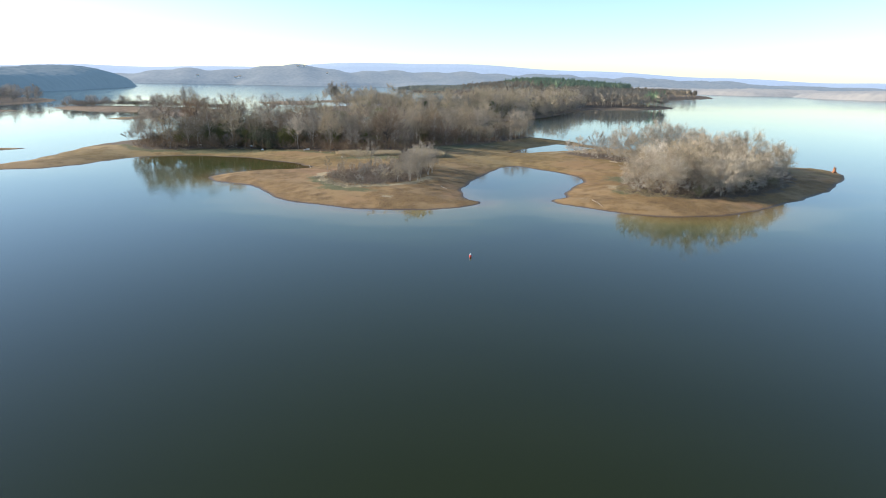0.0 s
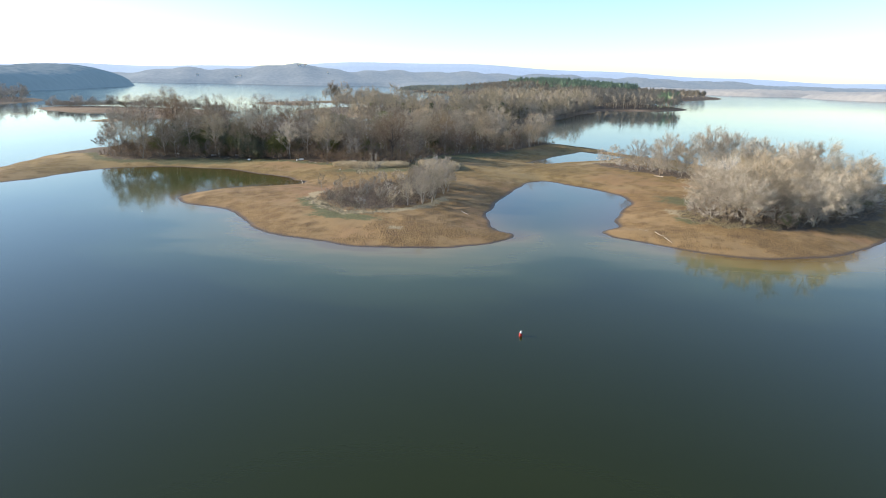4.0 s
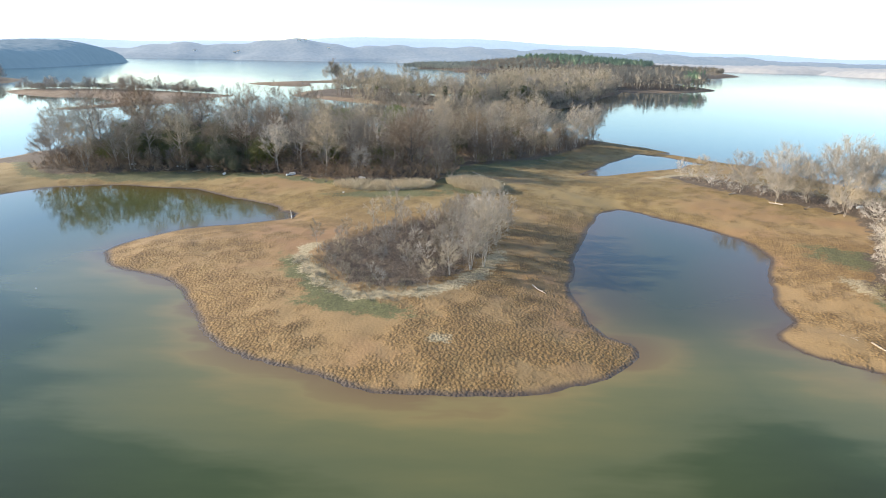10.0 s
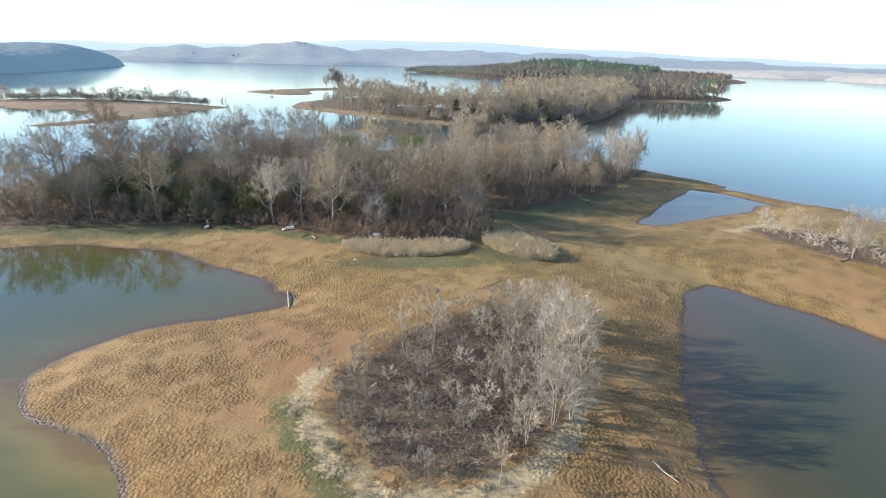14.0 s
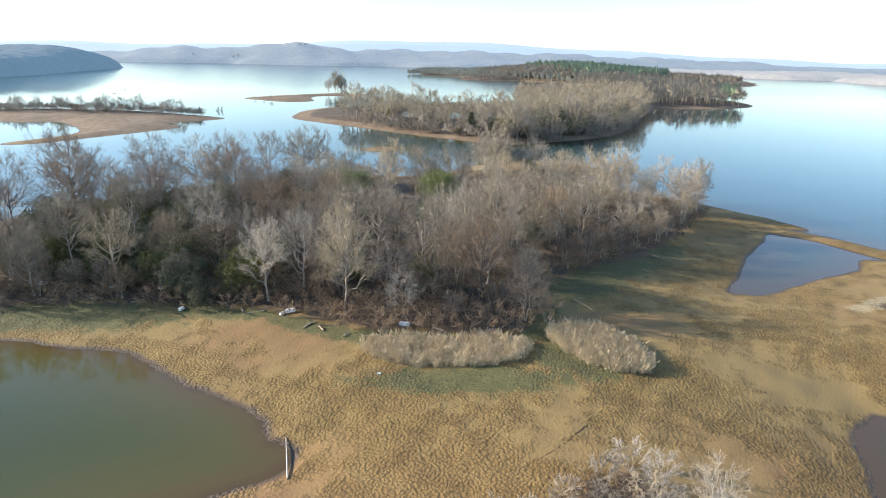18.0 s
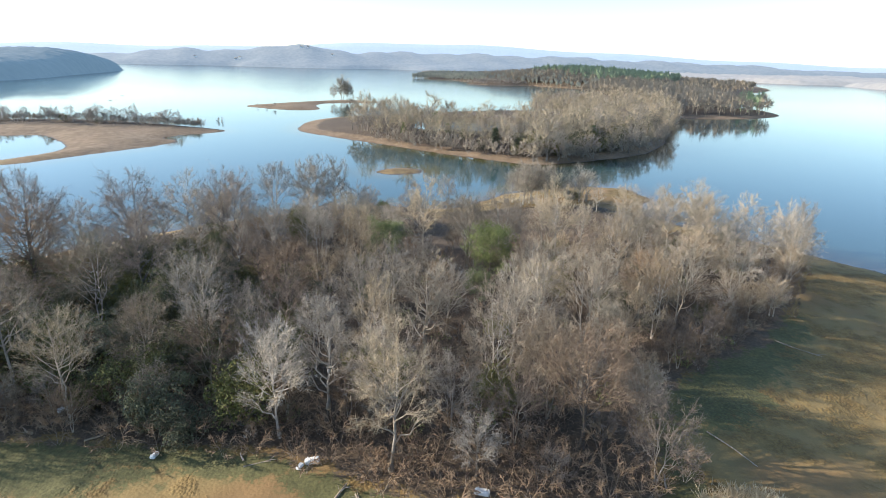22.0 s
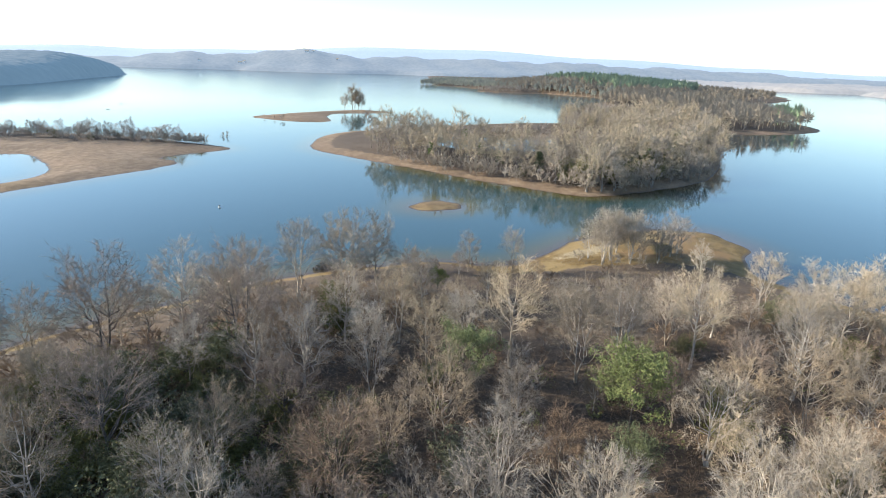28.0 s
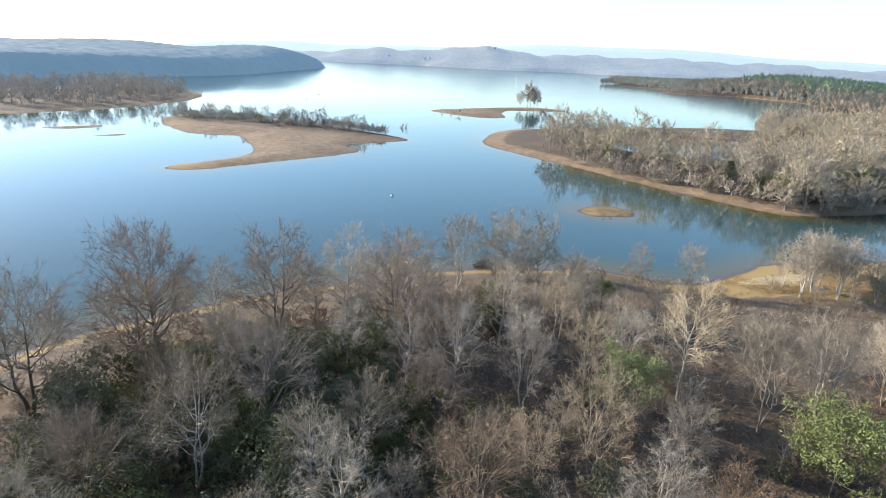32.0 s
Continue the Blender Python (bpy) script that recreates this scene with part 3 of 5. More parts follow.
def slips(segs, rng):
    """Thin twigs of one face each: rows of start, end and half the width at the start."""
    q = np.array(segs, float).reshape(-1, 7)
    a, b, r = q[:, :3], q[:, 3:6], q[:, 6:7]
    u, v = frames_of(b - a)
    ang = rng.uniform(0, 6.28, (len(q), 1))
    side = (u * np.cos(ang) + v * np.sin(ang)) * r
    return np.stack([a - side, a + side, b], 1).reshape(-1, 3), np.arange(3 * len(q)).reshape(-1, 3)


def bare_tree(seed, high, spread, stems=1, limbs=12, branches=7, twigs=6, fine=5, thick=1.0, low=0.2, fine_r=0.018, droop=0.1, flare=0.0):
    """A leafless tree whose limbs end in rounded sprays of fine twigs: (trunk and limbs), (twigs), as vertices and triangles."""
    rng = np.random.RandomState(seed)
    wood, limb, twig, tips = [], [], [], []
    centre, half = np.array([0, 0, high * (0.5 + 0.5 * low)]), np.array([spread, spread, high * 0.5 * (1 - low)])
    r0 = high * 0.0125 * thick / stems**0.4
    lines = []
    for s in range(stems):
        az = 2 * np.pi * (s + rng.uniform(-0.3, 0.3)) / stems
        out = spread * ((0.2 + flare * 0.5) * rng.uniform(0.6, 1.4) if stems > 1 else rng.uniform(0, 0.15))
        top = np.array([np.cos(az) * out, np.sin(az) * out, high * rng.uniform(0.62, 0.8)])
        foot = np.array([np.cos(az), np.sin(az), 0.0]) * (0.08 if stems > 1 else 0)
        pts = bent(foot, foot * 0.5 + top * [0.6, 0.6, 0.45], top, 6) + rng.normal(size=(7, 3)) * high * 0.009 * np.array([[0], [1], [1], [1], [1], [1], [1]])
        lines.append((az, pts))
        for i in range(6):
            wood.append([*pts[i], *pts[i + 1], r0 * (1 - i / 6.8) * (1.5 if i == 0 else 1), r0 * (1 - (i + 1) / 6.8)])
    count = max(limbs, 2 * stems)
    for k in range(count):
        el = math.asin(min(1.0, -0.55 + 1.53 * (k + rng.uniform(0.2, 0.8)) / count))
        az = k * 2.39996 + rng.uniform(-0.5, 0.5)
        d = np.array([np.cos(az) * np.cos(el), np.sin(az) * np.cos(el), np.sin(el)])
        clump = spread * rng.uniform(0.29, 0.45)
        mid = centre + d * half * rng.uniform(0.42, 0.82)
        out = unit(d * [0.9, 0.9, 0.75] + [0, 0, 0.15 + droop])
        pts = min(lines, key=lambda q: -math.cos(q[0] - az) + rng.uniform(0, 0.5))[1] if stems > 1 else lines[0][1]
        away = math.hypot(mid[0], mid[1])
        f = np.clip((mid[2] - away * rng.uniform(0.5, 1.1)) / pts[-1][2], 0.12 + 0.5 * low, 0.95)
        p, _ = on_line(pts, f)
        e = mid - out * clump * 0.45
        v = e - p
        line = bent(p, p + v * [0.62, 0.62, 0.32], e, 4) + rng.normal(size=(5, 3)) * np.linalg.norm(v) * 0.05 * np.array([[0], [1], [1], [1], [0.5]])
        r1 = min(r0 * (1 - f) * 0.75 + 0.02, r0 * 0.55)
        for i in range(4):
            limb.append([*line[i], *line[i + 1], r1 * (1 - i / 4.8), r1 * (1 - (i + 1) / 4.8)])
        for j in range(branches):
            q, w2 = on_line(line, 0.5 + 0.5 * (j + rng.uniform(0, 1)) / branches)
            e2 = mid + unit(out * 0.7 + rng.normal(size=3) * 0.62) * clump * rng.uniform(0.5, 0.85)
            l2 = bent(q, (q + e2) / 2 + w2 * clump * 0.2, e2, 2)
            r2 = max(r1 * 0.34, fine_r * 1.3)
            for i in range(2):
                twig.append([*l2[i], *l2[i + 1], r2 * (1 - i * 0.4), r2 * (0.6 - i * 0.35)])
            for m in range(twigs):
                q3, w3 = on_line(l2, rng.uniform(0.2, 1.0))
                w4 = unit(0.6 * w3 + 0.35 * unit(q3 - mid + out * 0.3) + rng.normal(size=3) * 0.42 + np.array([0, 0, droop]))
                e3 = q3 + w4 * clump * rng.uniform(0.32, 0.7)
                tips.append([*q3, *e3, fine_r * 1.25])
                for _ in range(fine):
                    q5 = q3 + (e3 - q3) * rng.uniform(0.1, 0.95)
                    tips.append([*q5, *(q5 + unit(w4 + rng.normal(size=3) * 0.75) * clump * rng.uniform(0.22, 0.5)), fine_r])
    trunk, crown = join(rods(wood, 6 if stems < 4 else 4), rods(limb, 4)), join(rods(twig, 3), slips(tips, rng))
    k = high / np.percentile(crown[0][:, 2], 99.5)  # the crown's top at the wanted height
    return (trunk[0] * [1, 1, k], trunk[1]), (crown[0] * [1, 1, k], crown[1])


def tree_thing(name, label, bark, twig, group, trunk_and_crown, category="tree"):
    t = thing(name, label, category, group)
    part("trunk", as_mesh("trunk", *trunk_and_crown[0], bark, True), bark, t)
    part("crown", as_mesh("crown", *trunk_and_crown[1], twig), twig, t, "bare branching twigs")
    return t


def leaf_cloud(rng, centres, radii, count, size):
    """Small folded leaves scattered through clumps: vertices and triangles."""
    pick = rng.randint(0, len(centres), count)
    d = rng.normal(size=(count, 3))
    d /= np.linalg.norm(d, axis=1, keepdims=True)
    c = centres[pick] + d * (radii[pick] * rng.uniform(0.45, 1.0, count) ** 0.5)[:, None]
    a, b = rng.normal(size=(count, 3)), rng.normal(size=(count, 3))
    a /= np.linalg.norm(a, axis=1, keepdims=True)
    b = np.cross(a, b)
    b /= np.linalg.norm(b, axis=1, keepdims=True)
    s = size * rng.uniform(0.6, 1.3, (count, 1))
    n = np.cross(a, b) * s * 0.25
    v = np.stack([c - a * s, c - b * s * 0.5 + n, c + a * s, c + b * s * 0.5 + n], 1).reshape(-1, 3)
    k = np.array([[0, 1, 2], [0, 2, 3]])
    return v, (np.arange(count)[:, None, None] * 4 + k[None]).reshape(-1, 3)


def pine_tree(seed, high, spread, label, group="pines in the wood", needle=None, base=0.35):
    rng = np.random.RandomState(seed)
    t = thing("pine_tree", label, "tree", group)
    pts = stem_line(rng, np.zeros(3), np.array([0, 0, 1.0]), high * 0.95, 8, 0.04, 0.1)
    wood = [[*pts[i], *pts[i + 1], high * 0.014 * (1 - i / 8.5), high * 0.014 * (1 - (i + 1) / 8.5)] for i in range(8)]
    limb, centres, radii = [], [], []
    for k in range(30):
        f = base + (1 - base) * (k + 0.5) / 30
        p, _ = on_line(pts, f)
        az = k * 2.4 + rng.uniform(-0.4, 0.4)
        g = (f - base) / (1 - base)
        length = spread * math.sqrt(max(0.06, 1 - (1.5 * g - 0.5) ** 2)) * rng.uniform(0.65, 1.15)
        line = stem_line(rng, p, unit(np.array([np.cos(az), np.sin(az), 0.3 + 0.5 * g])), length, 3, 0.12, 0.08)
        for i in range(3):
            limb.append([*line[i], *line[i + 1], 0.06 * (1 - i / 3.5), 0.06 * (1 - (i + 1) / 3.5)])
        for s in (0.5, 0.7, 0.88, 1.05):
            q, _ = on_line(line, s)
            centres.append(q + rng.normal(size=3) * 0.3)
            radii.append(rng.uniform(0.45, 0.9) * (0.45 + spread * 0.17))
    needle = needle or NEEDLE
    part("trunk", as_mesh("trunk", *join(rods(wood, 6), rods(limb, 4)), BARK_DARK, True), BARK_DARK, t)
    part("crown", as_mesh("crown", *leaf_cloud(rng, np.array(centres), np.array(radii), 9000, 0.10 + 0.009 * spread), needle), needle, t, "green needle clumps")
    return t


def evergreen_shrub(seed, wide, high, label, group="evergreen shrubs under the trees"):
    rng = np.random.RandomState(seed)
    t = thing("evergreen_shrub", label, "shrub", group)
    segs, centres, radii = [], [], []
    for k in range(16):
        az, r = rng.uniform(0, 6.28), wide * 0.5 * rng.uniform(0.1, 0.9)
        top = np.array([np.cos(az) * r, np.sin(az) * r, high * rng.uniform(0.4, 0.95) * (1 - 0.4 * r / wide)])
        line = stem_line(rng, np.array([top[0] * 0.2, top[1] * 0.2, 0]), unit(top), np.linalg.norm(top), 3, 0.06, 0.0)
        for i in range(3):
            segs.append([*line[i], *line[i + 1], 0.05 * (1 - i / 3.5), 0.05 * (1 - (i + 1) / 3.5)])
        for s in (0.5, 0.8, 1.0):
            q, _ = on_line(line, s)
            centres.append(q + rng.normal(size=3) * 0.25)
            radii.append(rng.uniform(0.5, 1.0) * wide * 0.21)
    part("trunk", as_mesh("trunk", *rods(segs, 4), BARK_DARK, True), BARK_DARK, t)
    part("foliage", as_mesh("foliage", *leaf_cloud(rng, np.array(centres), np.array(radii), 3600, 0.145), LEAF_DARK), LEAF_DARK, t)
    return t


def bare_shrub(seed, wide, high, stems, twig, bark, label, group, r=0.014):
    trunk, crown = bare_tree(seed, high, wide * 0.42, stems, stems * 2, 5, 5, 4, 0.6, 0.05, r, 0.12, 0.7)
    t = thing("bare_shrub", label, "shrub", group)
    part("trunk", as_mesh("trunk", *trunk, bark, True), bark, t)
    part("crown", as_mesh("crown", *crown, twig), twig, t, "tangle of bare twigs")
    return t


# ---- woods ----
def height_at(pts):
    p = np.array(pts, float).reshape(-1, 2)
    return land(p[:, 0], p[:, 1])[0]


def scatter(rng, outline, gap, taken=(), tries=6000, room=0.0, most=400):
    """Places strewn inside an outline, no two nearer than gap."""
    q = np.array(outline, float)
    p = rng.uniform(q.min(0), q.max(0), (tries, 2))
    p = p[inside_by(outline, p[:, 0], p[:, 1]) > room]
    if not gap:
        return [tuple(c) for c in p[:most].tolist()]
    kept = np.full((most + len(taken), 2), 1e9)
    for n, t in enumerate(taken):
        kept[n] = t[:2]
    n, out = len(taken), []
    for c in p:
        if len(out) >= most:
            break
        if n == 0 or ((kept[:n] - c) ** 2).sum(1).min() > gap * gap:
            kept[n] = c
            n += 1
            out.append((float(c[0]), float(c[1])))
    return out


def spread_copies(rng, kinds, places, small=0.8, big=1.15, sink=0.1):
    """Stands copies of the kinds at the places, each turned and sized a little differently. The first of each kind is the kind itself."""
    fresh = set(range(len(kinds)))
    zs = height_at(places) if len(places) else []
    for (x, y), z in zip(places, zs):
        k = rng.randint(len(kinds)) if not fresh else fresh.pop()
        s, t, a = rng.uniform(small, big), rng.uniform(0.9, 1.1), rng.uniform(0, 360)
        m = pose(x, y, z - sink, 0, 0, a) @ Matrix.Diagonal((s, s, s * t, 1))
        if kinds[k].get("stood"):
            copy_thing(kinds[k], m)
        else:
            kinds[k].matrix_basis, kinds[k]["stood"] = m, 1


def grove(name, label, shapes, places, small, big, mats, rng):
    """A wood too far off to tell its trees apart: one object."""
    vs, ts, ms, n = [], [], [], 0
    zs = height_at(places)
    for (x, y), z in zip(places, zs):
        tree = shapes[rng.randint(len(shapes))]
        s, a = rng.uniform(small, big), rng.uniform(0, 6.28)
        c, d = math.cos(a) * s, math.sin(a) * s
        turn = np.array([[c, d, 0], [-d, c, 0], [0, 0, s * rng.uniform(0.9, 1.1)]])
        for k, (v, t) in enumerate(tree):
            vs.append(v @ turn + [x, y, z - 0.1])
            ts.append(t + n)
            ms.append(np.full(len(t), k))
            n += len(v)
    me = as_mesh(name, np.concatenate(vs), np.concatenate(ts))
    for m in mats:
        me.materials.append(m)
    me.polygons.foreach_set("material_index", np.concatenate(ms))
    return tagged(new(name, me), label, "woods", kind="stuff")


IN_WOOD = "leafless trees of the wood"
rng = np.random.RandomState(5)
rounded = [tree_thing("bare_tree", "leafless grey-barked tree with a rounded tan crown", BARK, TWIG, IN_WOOD, bare_tree(11 + i, 13.5, 5.3, 1 + i, 23, 6, 6, 6, 0.95, 0.04, 0.0155)) for i in range(3)]
greys = [tree_thing("bare_tree", "tall leafless tree with fine grey upright twigs", BARK, TWIG_GREY, IN_WOOD, bare_tree(31 + i, 15.0, 4.6, 1 + i % 2, 22, 6, 6, 6, 0.95, 0.12, 0.0155, 0.25)) for i in range(3)]
darks = [tree_thing("bare_tree", "spreading leafless tree with dark trunk and limbs", BARK_DARK, TWIG_RED, IN_WOOD, bare_tree(51 + i, 17.0, 7.2, 1 + i, 28, 6, 6, 6, 1.4, 0.14, 0.017)) for i in range(2)]
ruddy = [tree_thing("bare_tree", "leafless tree with a reddish-brown twiggy crown", BARK, TWIG_RED, IN_WOOD, bare_tree(61 + i, 10.5, 4.4, 2 + i, 20, 6, 6, 6, 0.9, 0.02, 0.0155)) for i in range(2)]
pales = [tree_thing("bare_tree", "leafless tree with pale sunlit limbs and twigs", BARK_PALE, TWIG_PALE, IN_WOOD, bare_tree(71 + i, 13.5, 5.0, 1 + 2 * i, 22, 6, 6, 6, 1.3, 0.06, 0.0145, 0.15)) for i in range(2)]
marks = {  # trees that stand out
    "dark": [(-108.7, 172.3), (-102, 193), (-118, 164), (-83, 196)],
    "pale": [(-51, 139.5), (-21, 174.5), (31, 188), (36, 198), (-40, 154), (-12, 166), (-46, 165), (6, 203), (-24, 158)],
    "grey": [(-92, 143), (-81, 137), (-88, 214), (-95, 203), (-70, 222), (-74, 227), (-80, 220), (2.3, 199), (-14, 198), (-42, 197), (12, 203), (-66, 226), (20, 208)],
}
spread_copies(rng, darks, marks["dark"], 0.95, 1.12)
spread_copies(rng, pales, marks["pale"], 0.95, 1.1)
spread_copies(rng, greys, marks["grey"], 1.0, 1.15)
pines = [(-49.3, 186.5, 0.78, 0), (-29.1, 178.3, 1.15, 0), (-31.5, 169.0, 0.7, 0), (-54, 226, 0.5, 0)]
wide_pine = pine_tree(3, 13.5, 6.2, "broad yellow-green evergreen above bare trees", "pines in the wood", NEEDLE_LIGHT, 0.42)
slim_pine = pine_tree(4, 13.0, 2.9, "slim dark green pine among bare trees")
taken = [p for v in marks.values() for p in v] + [p[:2] for p in pines]
for x, y, s, k in pines:
    src = (wide_pine, slim_pine)[k]
    m = pose(x, y, 1.9, 0, 0, x * 7) @ Matrix.Scale(s, 4)
    if src.get("stood"):
        copy_thing(src, m)
    else:
        src.matrix_basis, src["stood"] = m, 1
GREEN_PART = [(-112, 150), (-92, 140), (-72, 142), (-60, 150), (-62, 168), (-76, 182), (-95, 190), (-110, 182)]
places = scatter(rng, WOOD_MAIN, 7.0, taken, 30000, 0.8, 400)
room_round = [(-29.1, 178.3, 5.0), (-27.5, 171, 5), (-31.5, 169.0, 5), (-49.3, 186.5, 4.5), (-65.5, 133, 5)]
places = [p for p in places if all(math.hypot(p[0] - x, p[1] - y) > k for x, y, k in room_round)]
places.sort(key=lambda p: math.hypot(p[0] + 48, p[1] - 155))
EAST_EDGE = [(-15 + 0.6 * i % 2, 128 + 4.4 * i) for i in range(6)] + [(-4 + 4.6 * i, 152 + 4.4 * i) for i in range(5)] + [(20 + 3.4 * i, 172 + 5.0 * i) for i in range(7)]
places = EAST_EDGE + places
far_places, places = places[150:], places[:150]
north = [p for p in places if p[1] > 200]
low_side = [p for p in places if p in EAST_EDGE[:11] or (p[0] > -14 and p[1] < 150 + 0.9 * (p[0] + 14)) or (p[0] > -42 and p[1] < 133)]
spread_copies(rng, rounded + greys + ruddy + rounded[:2] + darks[:1] + pales[:1], [p for p in places if p[1] <= 200 and p not in low_side], 0.62, 1.1)
spread_copies(rng, greys + pales + rounded, north, 0.62, 0.9)
spread_copies(rng, ruddy + rounded[:1], low_side, 0.6, 0.95)
spread_copies(rng, ruddy + rounded, [(x + rng.normal() * 1.2, 136 + rng.normal() * 1.2) for x in np.arange(-116, -40, 5.6) if abs(x + 65) > 5], 0.55, 0.82)
NORTH_WEST = [(-125, 160), (-112, 194), (-96, 206), (-80, 226), (-60, 230), (-48, 214), (-44, 198), (-60, 188), (-80, 188), (-104, 186)]
north_west = scatter(rng, NORTH_WEST, 6.0, places + taken, 6000, 0.5, 34)
DENSE = [(-32, 136), (-20, 136), (-15, 144), (-2, 160), (12, 174), (14, 186), (0, 182), (-18, 164), (-32, 150)]
spread_copies(rng, ruddy + rounded[:2], scatter(rng, DENSE, 5.6, places + taken, 6000, 1.0, 20), 0.85, 1.1)
grove("wood_edge_trees", "leafless trees at the far edges of the wood", [bare_tree(81 + i, 13.5, 4.8, 1 + i, 18, 5, 5, 4, 0.9, 0.06, 0.026) for i in range(3)], far_places + north_west, 0.65, 1.05, (GROVE_BARK, GROVE_TWIG), rng)
shrubs = [bare_shrub(90 + i, 5.4, 4.4, 5, (TWIG_RED, TWIG, TWIG_RED)[i], BARK, ("red-brown leafless undergrowth shrub", "tan leafless undergrowth shrub", "red-brown leafless undergrowth shrub")[i], "shrubs of the undergrowth", 0.03) for i in range(3)]
spread_copies(rng, shrubs, [(x + 3.0, y) for x, y in EAST_EDGE] + scatter(rng, WOOD_MAIN, 7.0, (), 12000, -0.5, 100) + scatter(rng, DENSE, 6.0, (), 3000, 0.5, 24), 0.55, 1.1)
FRONT_EDGE = [(-114, 129), (-96, 130), (-72, 132), (-56, 130), (-44, 126), (-34, 123), (-16, 123), (-14, 130), (-38, 133), (-60, 138), (-112, 140)]
grove("wood_scrub", "tangled leafless scrub filling the wood", [bare_tree(95 + i, 3.4, 2.4, 3, 8, 4, 4, 3, 0.6, 0.05, 0.028, 0.06, 0.7) for i in range(3)], scatter(rng, FRONT_EDGE, 2.8, (), 6000, -0.5, 110) + scatter(rng, WOOD_MAIN, 5.0, (), 9000, 0.5, 190) + scatter(rng, NORTH_WEST, 4.0, (), 4000, 0.0, 70), 0.6, 1.3, (GROVE_BARK, BRAMBLE), rng)
NORTH_SHORE_LINE = [(-136, 166), (-121, 199), (-101, 221), (-76, 241), (-52, 247), (-34, 246)]
along = [(x + rng.normal() * 2.0 + 2, y + rng.normal() * 2.0 - 3) for a, b in zip(NORTH_SHORE_LINE, NORTH_SHORE_LINE[1:]) for x, y in np.linspace(a, b, 7)[:-1]]
spread_copies(rng, shrubs, along, 0.6, 1.1)
spread_copies(rng, greys + ruddy, along[1::4], 0.5, 0.75)
spread_copies(rng, shrubs, scatter(rng, NORTH_CLEAR, 7.5, (), 2000, 1.0, 20), 0.4, 0.75)
spread_copies(rng, greys + ruddy, scatter(rng, NORTH_CLEAR, 9.0, (), 2000, 1.0, 9), 0.42, 0.62)
greens = [evergreen_shrub(120 + i, 6.5, 5.2 + i, "dense dark green evergreen shrub in the undergrowth") for i in range(2)]
spread_copies(rng, greens, [(-65.5, 133), (-70, 135), (-61, 136)] + scatter(rng, GREEN_PART, 5.0, (), 4000, 0, 76) + scatter(rng, WOOD_MAIN, 13.0, (), 3000, 4, 26), 0.65, 1.3)


def tangle(name, label, outline, count, high, mat, rng, room=0.5):
    """Brambles and dead stalks that cover the ground under trees."""
    p = np.array(scatter(rng, outline, 0.0, (), count * 2, room, count))
    z = height_at(p)
    n = len(p)
    b = np.stack([p[:, 0], p[:, 1], z - 0.05], -1)
    w = np.stack([rng.normal(size=n) * 0.7, rng.normal(size=n) * 0.7, rng.uniform(0.3, 1.0, n)], -1) * (high * rng.uniform(0.5, 1.2, n))[:, None]
    rows = [np.concatenate([b, b + w, np.full((n, 1), 0.03)], 1)]
    for _ in range(3):
        q = b + w * rng.uniform(0.3, 0.9, (n, 1))
        rows.append(np.concatenate([q, q + rng.normal(size=(n, 3)) * 0.45 * high + [0, 0, 0.2], np.full((n, 1), 0.022)], 1))
    return tagged(new(name, as_mesh(name, *spikes(np.concatenate(rows)), mat)), label, "undergrowth", kind="stuff")


tangle("undergrowth", "tangled red-brown brambles under the trees", WOOD_MAIN, 9000, 1.3, BRAMBLE, rng)


def leafy_cover(name, label, outline, gap, count, size, mat, rng):
    """Low evergreen growth that mounds over the ground."""
    p = np.array(scatter(rng, outline, gap, (), 6000, 0.0, 300))
    c = np.concatenate([p, (height_at(p) + rng.uniform(0.2, 1.3, len(p)))[:, None]], 1)
    return tagged(new(name, as_mesh(name, *leaf_cloud(rng, c, rng.uniform(1.2, 2.3, len(p)), count, size), mat)), label, "undergrowth", kind="stuff")


leafy_cover("evergreen_undergrowth", "olive-green evergreen undergrowth mounding between the trees", GREEN_PART, 2.6, 44000, 0.15, LEAF_DARK, rng)
leafy_cover("evergreen_undergrowth", "sparse green undergrowth in the shaded wood", [(-60, 140), (-40, 134), (-20, 140), (10, 165), (0, 196), (-40, 196), (-60, 180)], 8.0, 5000, 0.22, LEAF_DARK, rng)


def stand(kinds, rows, rng, sink=0.1):
    """Rows of x, y and the wanted height over the kind's own."""
    for n, (x, y, s) in enumerate(rows):
        k = kinds[n % len(kinds)]
        m = pose(x, y, float(height_at([(x, y)])[0]) - sink, 0, 0, rng.uniform(0, 360)) @ Matrix.Diagonal((s, s, s * rng.uniform(0.94, 1.06), 1))
        if k.get("stood"):
            copy_thing(k, m)
        else:
            k.matrix_basis, k["stood"] = m, 1


# ---- the shrubby rise on the near mudflat ----
rng = np.random.RandomState(17)
ON_BAR = "shrubs on the mudflat rise"
bar_pale = [tree_thing("bare_tree", "pale slender many-stemmed tree, leafless, on the mudflat rise", BARK_PALE, TWIG_PALE, "pale trees on the mudflat rise", bare_tree(201 + i, 9.0, 3.2, 3 + i, 20, 5, 6, 5, 0.85, 0.06, 0.016, 0.3, flare=0.2)) for i in range(2)]
bar_thin = [tree_thing("bare_tree", "thin grey sapling, leafless, on the mudflat rise", BARK, TWIG_GREY, "saplings on the mudflat rise", bare_tree(211, 9.5, 2.2, 1, 12, 6, 5, 5, 0.7, 0.2, 0.014, 0.25))]
